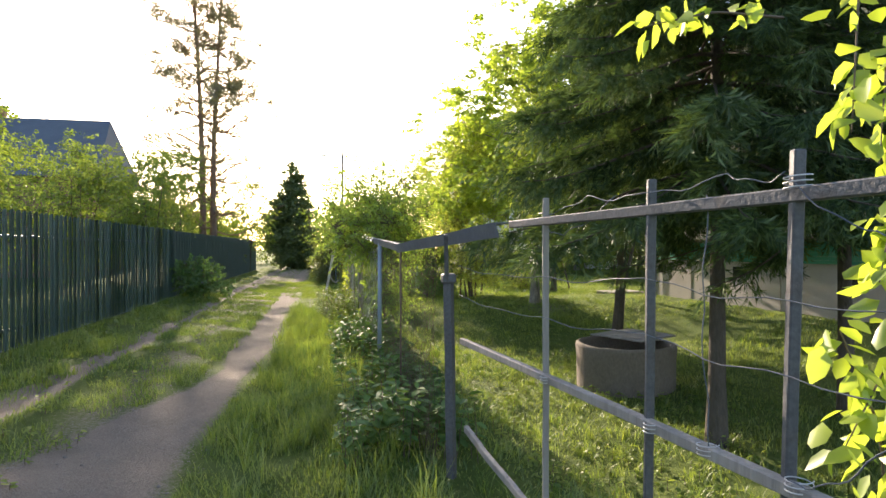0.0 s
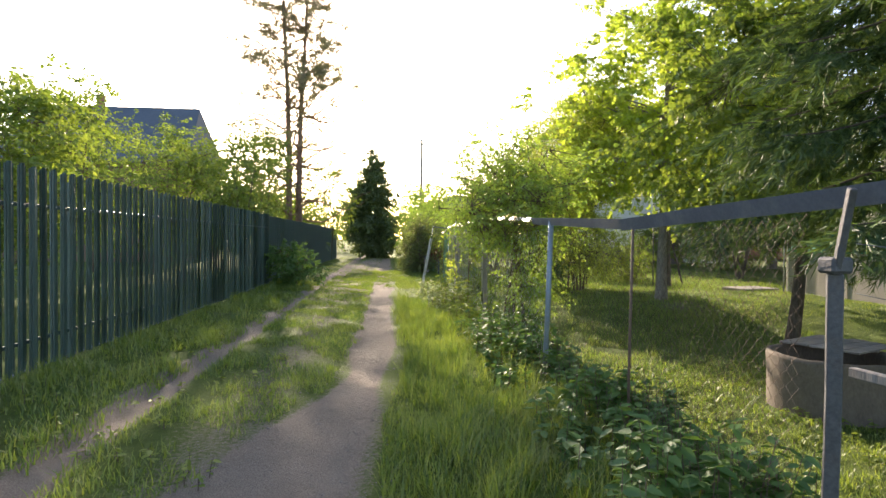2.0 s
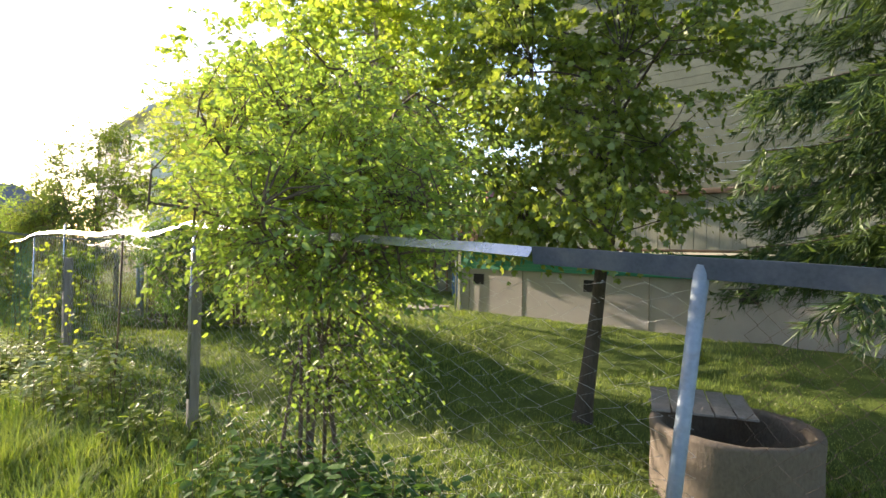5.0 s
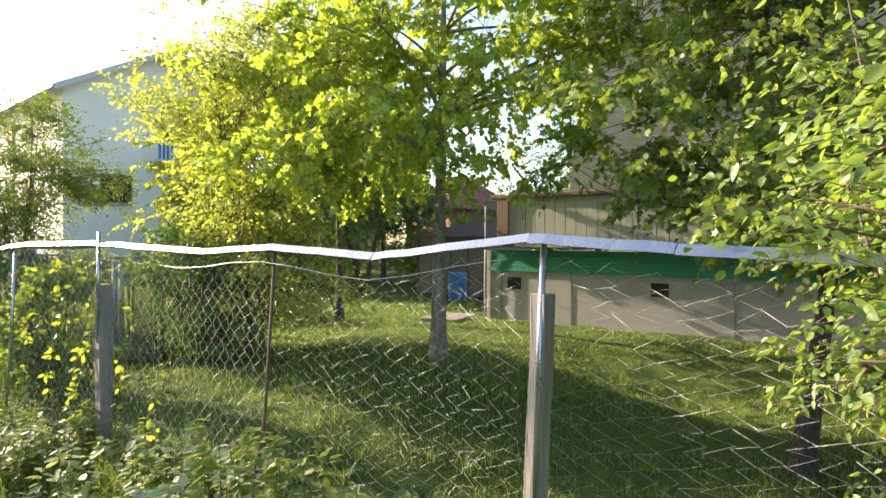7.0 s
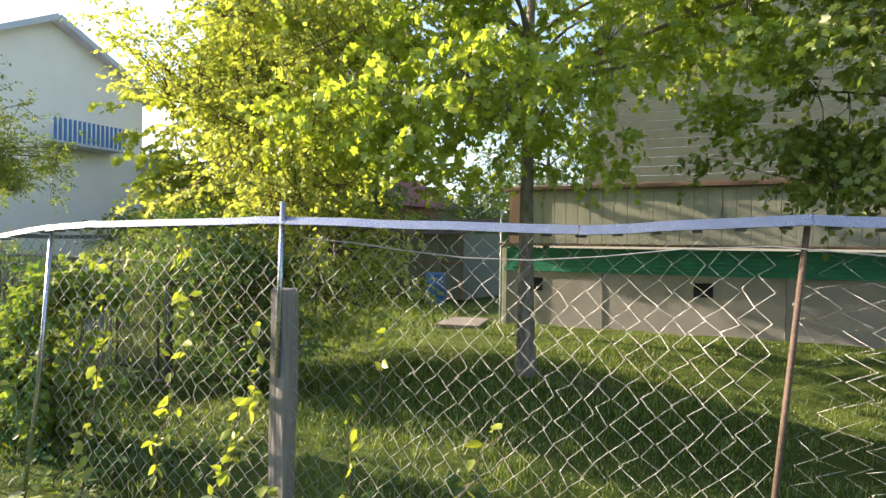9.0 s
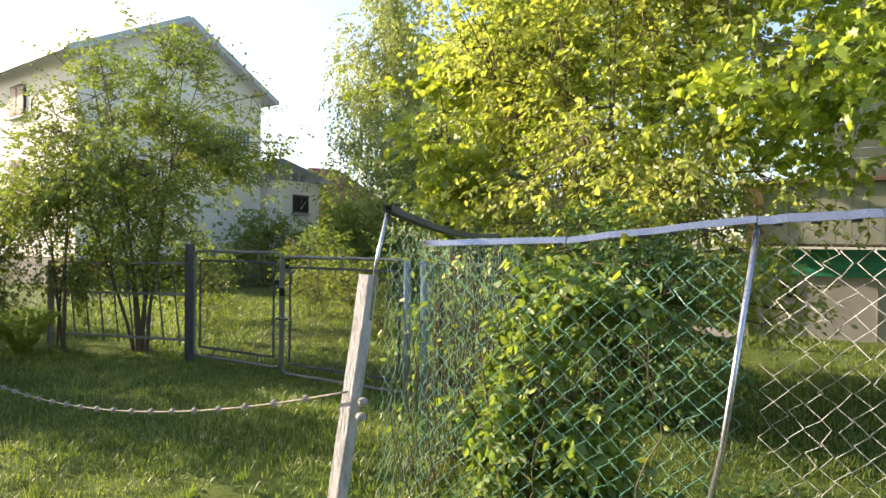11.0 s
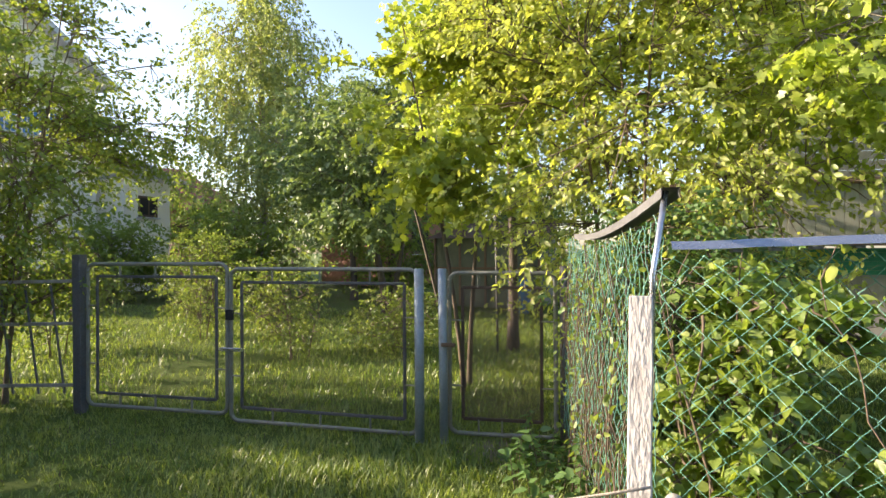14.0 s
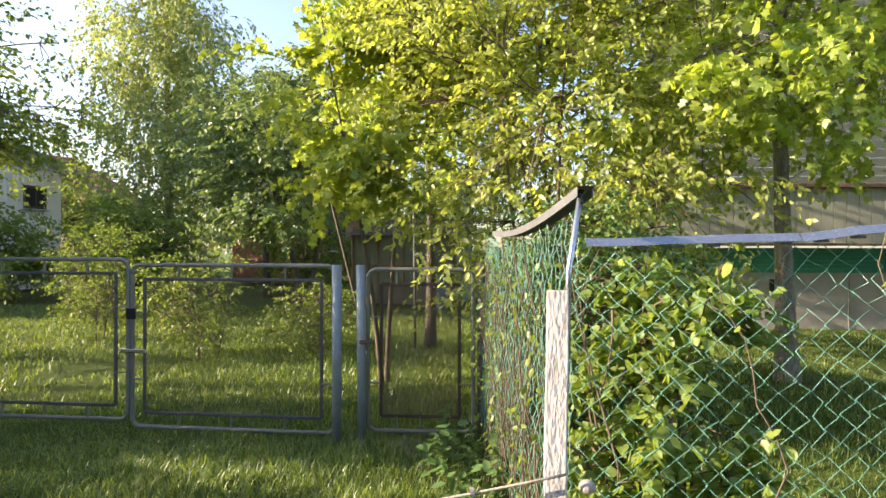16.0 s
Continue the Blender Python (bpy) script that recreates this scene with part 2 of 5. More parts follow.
def thing(name, at, label, category, group="", kind="", rz=0):
    ob = new(name)
    ob.empty_display_size = 0.2
    ob.matrix_world = pose(*at, 0, 0, rz)
    return tagged(ob, label, category, group, kind)


def tube_arrays(pts, radii, k=6):
    """Places and quads of a tube along a line of points."""
    p = np.asarray(pts, float)
    r = np.broadcast_to(np.asarray(radii, float), (len(p),))
    d = np.gradient(p, axis=0)
    d /= np.linalg.norm(d, axis=1, keepdims=True) + 1e-9
    ref = np.array([0.31, 0.92, 0.22])
    a = np.cross(d, ref)
    a /= np.linalg.norm(a, axis=1, keepdims=True) + 1e-9
    b = np.cross(d, a)
    ang = np.arange(k) * 2 * np.pi / k
    v = p[:, None] + r[:, None, None] * (np.cos(ang)[None, :, None] * a[:, None] + np.sin(ang)[None, :, None] * b[:, None])
    n = len(p)
    i, j = np.meshgrid(np.arange(n - 1), np.arange(k), indexing="ij")
    j2 = (j + 1) % k
    q = np.stack([i * k + j, i * k + j2, (i + 1) * k + j2, (i + 1) * k + j], -1).reshape(-1, 4)
    return v.reshape(-1, 3), q


class Heap:
    """Gathers tubes and boxes into one mesh."""
    def __init__(self):
        self.v, self.f, self.n = [], [], 0

    def add(self, v, f):
        self.v.append(v)
        self.f.append(f + self.n)
        self.n += len(v)

    def tube(self, pts, radii, k=6):
        self.add(*tube_arrays(pts, radii, k))

    def mesh(self, name, material, smooth=True):
        return raw_mesh(name, np.concatenate(self.v), np.concatenate(self.f), material, smooth)


def tube_part(name, pts, radius, material, parent, k=8, label="", caps=True):
    v, q = tube_arrays(pts, radius, k)
    n = len(v)
    if caps:
        c0, c1 = v[:k].mean(0), v[-k:].mean(0)
        v = np.concatenate([v, [c0, c0 + 1e-6, c1, c1 + 1e-6]])
        e = [[(j + 1) % k, j, n, n + 1] for j in range(k)] + [[n - k + j, n - k + (j + 1) % k, n + 2, n + 3] for j in range(k)]
        q = np.concatenate([q, np.array(e)])
    return part(name, raw_mesh(name, v, q, material, k > 5), material, parent, label)


def box_bm(sx, sy, sz, at=(0, 0, 0), bevel=0.004):
    bm = bmesh.new()
    bmesh.ops.create_cube(bm, size=1, matrix=Matrix.Translation(at) @ Matrix.Diagonal((sx, sy, sz, 1)))
    if bevel:
        bmesh.ops.bevel(bm, geom=bm.edges[:], offset=bevel, segments=1, affect="EDGES")
    return bm


def beam(name, a, b, w, h, material, parent, label="", bevel=0.004, wob=0.0):
    """A squared bar from a to b, w wide and h high."""
    a, b = Vector(a), Vector(b)
    L = (b - a).length
    bm = box_bm(w, h, L, (0, 0, L / 2), bevel)
    if wob:
        bmesh.ops.subdivide_edges(bm, edges=[e for e in bm.edges if abs(e.verts[0].co.z - e.verts[1].co.z) > L * 0.5], cuts=5)
        for v in bm.verts:
            v.co += Vector((noise.noise(v.co * 3 + a), noise.noise(v.co * 3 + b), 0)) * wob
    bm.transform(Matrix.Translation(a) @ (b - a).to_track_quat("Z", "Y").to_matrix().to_4x4())
    return part(name, bm, material, parent, label)


def wave(x, y, s=1.0, seed=0.0):
    """Cheap smooth random field in -1..1."""
    x, y = np.asarray(x) * s + seed, np.asarray(y) * s - seed * 1.7
    return (np.sin(x * 1.3 + 1.7 * np.sin(y * 0.9 + seed)) + np.sin(y * 1.7 + 1.3 * np.sin(x * 1.1)) + np.sin((x + y) * 2.3 + np.sin(x * 3.1)) * 0.6) / 2.6


def smooth01(a, b, x):
    t = np.clip((np.asarray(x, float) - a) / (b - a), 0, 1)
    return t * t * (3 - 2 * t)


def gz(x, y):
    """Height of the ground."""
    x, y = np.asarray(x, float), np.asarray(y, float)
    dip = -0.58 * smooth01(2.0, 3.6, x) * (1 - smooth01(8.2, 12.2, y)) * (1 - smooth01(8.5, 11.0, x))
    drive = -0.1 * smooth01(3.0, 4.2, x) * smooth01(14, 16, y)
    bank = 0.1 * np.exp(-((x - 1.55) / 0.45) ** 2) * (1 - smooth01(9, 13, y))
    ruts = -0.05 * np.exp(-((x - track_r(y)) / 0.3) ** 2) - 0.05 * np.exp(-((x + 1.95) / 0.16) ** 2)
    near = np.exp(-(np.maximum(np.abs(x) - 30, 0) / 20) ** 2)
    rough = (0.025 * wave(x, y, 2.2, 1) + 0.015 * wave(x, y, 6, 4)) * near
    left = 0.06 * smooth01(-2.4, -3.2, x)
    return dip + drive + bank + ruts + rough + left


def track_r(y):
    return -0.55 + 0.5 * smooth01(1.5, 5.5, y)


def gp(x, y, dz=0.0):
    return (x, y, float(gz(x, y)) + dz)


# ---- ground ----
def build_ground():
    def axis(lo, hi, step, far):
        core = np.arange(lo, hi + 1e-6, step)
        out = [far * (i / 14) ** 2.2 for i in range(1, 15)]
        return np.concatenate([[lo - o for o in out[::-1]], core, [hi + o for o in out]])
    xs, ys = axis(-6, 13, 0.11, 900), axis(-5, 30, 0.13, 900)
    X, Y = np.meshgrid(xs, ys)
    Z = gz(X, Y)
    r = track_r(Y)
    wide = 0.6 - 0.34 * smooth01(1.0, 5.0, Y) + 0.1 * wave(X, Y, 0.9, 3)
    d = np.clip(1.5 - np.abs(X - r) / wide, 0, 1)
    d = np.maximum(d, np.clip(1.3 - np.abs(X + 1.95 + 0.08 * wave(X, Y, 0.5, 8)) / 0.24, 0, 1))
    d = np.maximum(d, 0.75 * np.clip(1.3 - np.abs(X + 0.9) / 1.3, 0, 1) * smooth01(9, 14, Y) * (Y < 40))
    d = np.maximum(d, 0.45 * np.clip(1.2 - np.abs(X + 1.0) / 0.7, 0, 1))
    d = np.maximum(d, 0.5 * np.exp(-((X - 6.7) ** 2 + (Y - 11.4) ** 2) / 1.2))
    d = np.maximum(d, 0.7 * np.exp(-((X - 4.1) ** 2 + (Y - 16.3) ** 2) / 0.25))
    n, m = X.shape
    i, j = np.meshgrid(np.arange(n - 1), np.arange(m - 1), indexing="ij")
    q = np.stack([i * m + j, i * m + j + 1, (i + 1) * m + j + 1, (i + 1) * m + j], -1).reshape(-1, 4)
    me = raw_mesh("ground", np.stack([X, Y, Z], -1), q, GROUND, True)
    me.attributes.new("dirt", "FLOAT", "POINT").data.foreach_set("value", d.ravel().astype(np.float32))
    tagged(new("ground", me), "grassy ground with a rutted dirt track", "ground", kind="structure")


build_ground()


# ---- foliage ----
LEAF = (np.array([[0, 0, 0], [0.45, 0.3, 0.07], [1, 0, -0.08], [0.45, -0.3, 0.07]]), np.array([[0, 2, 1], [0, 3, 2]]))
OVAL = (np.array([[0, 0, 0], [0.3, 0.27, 0.05], [0.7, 0.22, 0.0], [1, 0, -0.12], [0.7, -0.22, 0.0], [0.3, -0.27, 0.05]]), np.array([[0, 2, 1], [0, 3, 2], [0, 4, 3], [0, 5, 4]]))
BROAD = (np.array([[0, 0, 0], [0.18, 0.3, 0.05], [0.5, 0.36, 0.03], [0.8, 0.17, -0.04], [1, 0, -0.14], [0.8, -0.17, -0.04], [0.5, -0.36, 0.03], [0.18, -0.3, 0.05]]), np.array([[0, 2, 1], [0, 3, 2], [0, 4, 3], [0, 5, 4], [0, 6, 5], [0, 7, 6]]))
MAPLE = (np.array([[0.05, 0, 0], [0.12, 0.42, 0.02], [0.36, 0.25, 0.05], [0.62, 0.48, -0.06], [0.68, 0.2, 0.02], [1, 0, -0.1], [0.68, -0.2, 0.02], [0.62, -0.48, -0.06], [0.36, -0.25, 0.05], [0.12, -0.42, 0.02]]), np.array([[0, 2, 1], [0, 4, 2], [2, 4, 3], [4, 6, 5], [0, 6, 4], [0, 8, 6], [6, 8, 7], [0, 9, 8]]))
TUFT = (np.array([[0, 0.03, 0], [0, -0.03, 0], [1, 0.06, 0], [1, -0.06, 0.02]]), np.array([[0, 1, 2], [1, 3, 2]]))
NEEDLES = (np.array([[0, 0.02, 0], [0, -0.02, 0], [1, 0, -0.05], [0, 0, 0.02], [0.15, 0.0, 0.0], [0.9, 0.3, 0], [0.2, 0, 0.01], [0.9, -0.3, 0.02], [0.4, 0.0, 0.0], [0.75, 0.12, 0.3]]), np.array([[0, 1, 2], [3, 4, 5], [3, 6, 7], [4, 8, 9]]))


def leaf_mesh(name, p, along, size, material, shape=LEAF, up=0.35):
    """One leaf of a shape at each place, lying along a direction, with its face mostly up."""
    p, along = np.asarray(p, float), np.asarray(along, float)
    n = len(p)
    along = along / (np.linalg.norm(along, axis=1, keepdims=True) + 1e-9)
    nor = rng.normal(size=(n, 3)) * (1 - up) + np.array([0, 0, up])
    side = np.cross(nor, along)
    side /= np.linalg.norm(side, axis=1, keepdims=True) + 1e-9
    nor = np.cross(along, side)
    s = (size * rng.uniform(0.6, 1.25, n))[:, None, None]
    t, f = shape
    v = p[:, None] + s * (t[None, :, 0:1] * along[:, None] + t[None, :, 1:2] * side[:, None] + t[None, :, 2:3] * nor[:, None])
    faces = (f[None] + (np.arange(n) * len(t))[:, None, None]).reshape(-1, 3)
    return raw_mesh(name, v.reshape(-1, 3), faces, material)


def blob_points(blobs, n, hollow=0.45, gap=0.15, seed=0.0):
    """Places inside overlapping ellipsoids, thicker towards the outside, with gaps."""
    w = np.array([b[3] * b[4] * b[5] for b in blobs]) ** 0.75
    pick = rng.choice(len(blobs), int(n * 1.8), p=w / w.sum())
    b = np.array(blobs)[pick]
    d = rng.normal(size=(len(b), 3))
    d /= np.linalg.norm(d, axis=1, keepdims=True)
    r = rng.uniform(0, 1, len(b)) ** hollow
    p = b[:, :3] + d * b[:, 3:6] * r[:, None] * (1 + 0.12 * rng.normal(size=(len(b), 1)))
    keep = wave(p[:, 0] + p[:, 2] * 0.7, p[:, 1] - p[:, 2], 1.6, seed) > gap - 0.45
    return p[keep][:n]


def twig_mesh(a, b, r, material):
    """Many straight three-sided twigs from each place a to each place b."""
    n = len(a)
    d = (b - a) / (np.linalg.norm(b - a, axis=1, keepdims=True) + 1e-9)
    u = np.cross(d, np.array([0.3, 0.9, 0.2]))
    u /= np.linalg.norm(u, axis=1, keepdims=True) + 1e-9
    w = np.cross(d, u)
    ring = [u * math.cos(c) + w * math.sin(c) for c in (0, 2.094, 4.189)]
    v = np.stack([a + c * r for c in ring] + [b + c * r * 0.4 for c in ring], 1)
    f = np.array([[0, 1, 4, 3], [1, 2, 5, 4], [2, 0, 3, 5]])
    return raw_mesh("twig", v.reshape(-1, 3), (f[None] + (np.arange(n) * 6)[:, None, None]).reshape(-1, 4), material)


def tree(name, base, trunks, blobs, clumps, per, size, leaf, label, category="tree", bark=BARK, spread=0.28, shape=LEAF, gap=0.15, droop=0.25, limbs=14, flat=0.55, hollow=0.45):
    """A tree or shrub: tapered trunks (height, lean x, lean y, radius, crook), limbs and twigs reaching into the crown, and a crown of many leaves.
    Places of the blobs are relative to the base."""
    ob = thing(name, base, label, category)
    wood, anchors = Heap(), []
    for h, lx, ly, r, crook in trunks:
        ox, oy = (rng.normal(size=2) * 0.14 if len(trunks) > 1 else (0, 0))
        t = np.linspace(0, 1, 12)
        ph = rng.uniform(0, 6)
        pts = np.stack([ox + lx * t ** 1.3 + crook * np.sin(t * 5 + ph) * t, oy + ly * t ** 1.3 + crook * np.cos(t * 4 + ph) * t, -0.25 + (h + 0.25) * t], -1)
        rad = r * (1 - 0.82 * t) + r * 0.45 * np.exp(-t * 18)
        wood.tube(pts, rad, 10)
        anchors.append(np.concatenate([pts[3:], rad[3:, None]], 1))
    anc = np.concatenate(anchors)
    cl = blob_points(blobs, clumps, hollow, gap, base[0])
    nodes = [anc]
    for c in cl[rng.permutation(len(cl))[:limbs * len(trunks)]]:
        below = anc[anc[:, 2] < max(c[2] - 0.15, anc[0, 2] + 0.1)]
        k = np.argmin(np.linalg.norm(below[:, :3] - c, axis=1) + rng.uniform(0, 0.5, len(below)))
        a = below[k]
        t = np.linspace(0, 1, 7)[:, None]
        mid = (a[:3] + c) / 2 + np.array([0, 0, 0.12 * np.linalg.norm(c - a[:3])]) + rng.normal(size=3) * 0.12
        pts = a[:3] * (1 - t) ** 2 + 2 * mid * t * (1 - t) + c * t * t
        rad = np.linspace(min(a[3] * 0.6, 0.06), 0.009, 7)
        wood.tube(pts, rad, 5)
        nodes.append(np.concatenate([pts[2:], rad[2:, None]], 1))
    nod = np.concatenate(nodes)
    for c in cl:
        k = np.argmin(np.linalg.norm(nod[:, :3] - c, axis=1))
        a = nod[k, :3]
        m = (a + c) / 2 + rng.normal(size=3) * 0.05
        wood.tube([a, m, c], [0.008, 0.006, 0.003], 3)
    part("trunk", wood.mesh("trunk", bark), bark, ob)
    if base[1] > 20 or base[0] < -4 or base[0] > 13:
        shape = LEAF
    k = max(2, round(per / 9))
    m = len(cl) * k
    q = np.repeat(cl, k, 0) + rng.normal(size=(m, 3)) * spread * np.array([0.45, 0.45, 0.45 * flat])
    out = q - np.array(blobs)[:, :3].mean(0)
    out /= np.linalg.norm(out, axis=1, keepdims=True) + 1e-6
    d = out * 0.75 + rng.normal(size=(m, 3)) * np.array([0.75, 0.75, 0.75 * flat]) + np.array([0, 0, 0.3 - droop])
    d /= np.linalg.norm(d, axis=1, keepdims=True) + 1e-6
    reach = spread * rng.uniform(0.9, 2.1, m)
    sag = np.array([0, 0, -1.0]) * (droop * reach)[:, None]
    per_spray = max(4, round(per / k))
    t = np.linspace(0.12, 1.0, per_spray)[None, :] + rng.normal(size=(m, per_spray)) * 0.04
    p = q[:, None] + d[:, None] * (reach[:, None] * t)[..., None] + sag[:, None] * (t ** 2)[..., None]
    side = np.cross(d, rng.normal(size=(m, 3)) * 0.5 + np.array([0, 0, 1.0]))
    side /= np.linalg.norm(side, axis=1, keepdims=True) + 1e-6
    turn = np.where(np.arange(per_spray) % 2 == 0, 1.0, -1.0)
    turn[-1] = 0.1
    along = d[:, None] * 0.6 + side[:, None] * turn[None, :, None] + np.array([0, 0, -0.3 - droop]) + rng.normal(size=(m, per_spray, 3)) * 0.35
    part("crown", leaf_mesh("crown", p.reshape(-1, 3), along.reshape(-1, 3), size, leaf, shape, 0.45), leaf, ob)
    if size < 0.105 and base[1] < 24 and base[0] > -4:
        tagged(part("twig", twig_mesh(q, q + d * reach[:, None] + sag, 0.0022, bark), bark, ob), kind="stuff")
    return ob


def spruce(base, height, reach, low, label, seed, dens=1.0):
    """A spruce: straight trunk, whorls of drooping boughs, hanging sprays of needles."""
    ob = thing("spruce_tree", base, label, "tree")
    wood = Heap()
    t = np.linspace(0, 1, 14)
    pts = np.stack([0.05 * np.sin(t * 4 + seed), 0.05 * np.cos(t * 3 + seed), -0.3 + (height + 0.3) * t], -1)
    part_trunk = Heap()
    part_trunk.tube(pts, 0.088 * (1 - 0.93 * t) + 0.05 * np.exp(-t * 25), 12)
    part("trunk", part_trunk.mesh("trunk", BARK), BARK, ob)
    P, A = [], []
    z = low
    while z < height * 0.97:
        frac = 1 - (z - low) / (height - low)
        for a in np.arange(7) * 2 * np.pi / 7 + rng.uniform(0, 1):
            L = reach * (0.25 + 0.75 * frac ** 0.8) * rng.uniform(0.75, 1.08) * (0.5 + 0.5 * frac)
            a += rng.normal() * 0.15
            s = np.linspace(0, 1, 9)
            dz = L * (0.08 * s - 0.66 * s ** 1.5 + 0.3 * s ** 3) + rng.normal() * 0.05
            b = np.stack([np.cos(a) * L * s, np.sin(a) * L * s, z + dz], -1)
            wood.tube(b, np.linspace(0.022, 0.004, 9), 4)
            k = int(72 * dens * (L / reach) + 10)
            u = rng.uniform(0.18, 1, k)
            q = np.stack([np.interp(u, s, b[:, i]) for i in range(3)], -1)
            sgn = rng.choice([-1, 1], k)
            sd_ = np.stack([-np.sin(a) * sgn, np.cos(a) * sgn, np.zeros(k)], -1)
            fw = np.array([np.cos(a), np.sin(a), -0.15])
            d = sd_ * rng.uniform(0.25, 0.9, (k, 1)) + fw * rng.uniform(0.3, 0.9, (k, 1)) + np.array([0, 0, -1]) * rng.uniform(0.2, 1.1, (k, 1))
            d /= np.linalg.norm(d, axis=1, keepdims=True)
            ln = rng.uniform(0.2, 0.5, k) * (0.6 + 0.4 * frac)
            for st in np.arange(6) / 6:
                P.append(q + d * (ln * st)[:, None])
                A.append(d + rng.normal(size=(k, 3)) * 0.25)
        z += 0.27 * rng.uniform(0.8, 1.2)
    part("bough_frame", wood.mesh("bough_frame", BARK), BARK, ob)
    part("foliage", leaf_mesh("foliage", np.concatenate(P), np.concatenate(A), 0.155, L_SPRUCE, NEEDLES, 0.3), L_SPRUCE, ob)
    return ob


def pine(base, label, height, low, seed, lean):
    ob = thing("pine_tree", base, label, "tree")
    wood = Heap()
    t = np.linspace(0, 1, 16)
    pts = np.stack([lean * t + 0.12 * np.sin(t * 5 + seed), 0.1 * np.cos(t * 4 + seed), -0.3 + (height + 0.3) * t], -1)
    wood.tube(pts, 0.18 * (1 - 0.85 * t) + 0.05 * np.exp(-t * 20), 10)
    P, A = [], []
    for i in range(100):
        h = rng.uniform(low, height) if i > 10 else rng.uniform(low * 0.5, low)
        f = (h - low) / (height - low)
        L = 3.7 * (1 - 0.55 * max(f, 0)) * rng.uniform(0.35, 1.1)
        a = rng.uniform(0, 6.28)
        full = 0.5 if h < 8 else 1.1
        s = np.linspace(0, 1, 7)
        x0 = np.interp(h, pts[:, 2], pts[:, 0])
        b = np.stack([x0 + np.cos(a) * L * s, np.sin(a) * L * s, h + L * (0.22 * s + 0.12 * np.sin(s * 5 + i))], -1)
        wood.tube(b, np.linspace(0.05 * (1 - 0.5 * max(f, 0)), 0.008, 7), 4)
        if i < 5:
            continue
        for j in range(int((5 + 6.5 * L) * full)):
            u = rng.uniform(0.3, 1) ** 0.7
            q = np.array([np.interp(u, s, b[:, c]) for c in range(3)]) + rng.normal(size=3) * np.array([0.24, 0.24, 0.13])
            wood.tube([np.array([np.interp(u * 0.9, s, b[:, c]) for c in range(3)]), q], [0.01, 0.005], 3)
            k = 11
            P.append(q + rng.normal(size=(k, 3)) * 0.07)
            A.append(rng.normal(size=(k, 3)) + np.array([0, 0, 0.5]))
    part("trunk", wood.mesh("trunk", BARK_PINE), BARK_PINE, ob)
    part("foliage", leaf_mesh("foliage", np.concatenate(P), np.concatenate(A), 0.25, L_PINE_HAZE, TUFT, 0.3), L_PINE_HAZE, ob)
    return ob


# trees in the yard beyond the wire fence
spruce(gp(5.03, 2.55), 12.0, 2.55, 2.75, "tall dark green spruce with drooping boughs over the yard", 1, 2.0)
spruce(gp(7.3, 3.1), 11.0, 3.0, 2.6, "dark spruce with bare lower trunk in the yard", 4, 0.55)
tree("maple_tree", gp(6.7, 12.13), [(7.0, 0.15, 0.1, 0.125, 0.07)],
     [(-0.3, 0.3, 3.6, 2.8, 3.0, 1.1), (-0.2, 0.2, 5.2, 2.9, 3.0, 1.4), (0.2, 0, 6.8, 2.0, 2.2, 1.4), (-1.5, 1.2, 3.0, 1.5, 1.8, 0.6), (0.2, -2.3, 4.6, 1.7, 1.7, 1.1), (0.4, -1.8, 6.2, 1.6, 1.6, 1.0)], 500, 62, 0.1, L_MAPLE,
     "young maple with grey trunk and bright green leaves", bark=BARK_LIGHT, shape=MAPLE, spread=0.24, gap=0.24, limbs=34, flat=0.35)
# Darker bush leaf colour instead of maple; crown shade is put into the colour.
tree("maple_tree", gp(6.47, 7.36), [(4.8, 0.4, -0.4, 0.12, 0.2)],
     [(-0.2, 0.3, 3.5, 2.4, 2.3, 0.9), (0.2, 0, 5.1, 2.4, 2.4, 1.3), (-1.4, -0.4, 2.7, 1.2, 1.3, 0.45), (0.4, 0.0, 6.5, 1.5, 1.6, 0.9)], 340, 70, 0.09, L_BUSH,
     "maple with a crooked dark trunk, shade put into its dark leaf colour", shape=MAPLE, spread=0.24, gap=0.24, limbs=26, flat=0.35)
tree("maple_tree", gp(9.2, 16.8), [(6.0, 0, 0, 0.1, 0.1)], [(0, 0, 4.6, 2.0, 2.2, 1.8), (0.3, 0.2, 6.2, 1.4, 1.5, 1.2)], 240, 30, 0.12, L_MAPLE,
     "slender maple behind the yard lawn", shape=MAPLE, gap=0.15)
# bushes along the wire fence
tree("lilac_bush", gp(1.98, 6.55), [(2.2, 0.3, 0.3, 0.018, 0.08), (2.5, -0.35, 0.2, 0.02, 0.08), (2.4, 0.1, -0.4, 0.018, 0.08), (2.1, -0.2, -0.3, 0.016, 0.08), (2.6, 0.15, 0.5, 0.018, 0.08), (2.3, 0.5, -0.1, 0.016, 0.06)],
     [(-0.1, -0.15, 2.15, 0.9, 0.7, 0.75), (0.1, 0.0, 1.6, 0.7, 0.55, 0.45), (-0.3, -0.4, 1.8, 0.65, 0.7, 0.5), (0.1, 0.0, 0.8, 0.4, 0.5, 0.3), (-0.5, 0.0, 1.75, 0.5, 0.55, 0.5)], 460, 46, 0.043, L_LILAC,
     "many-stemmed lilac bush growing through the wire fence", "bush", TWIG, 0.17, OVAL, 0.05, limbs=6)
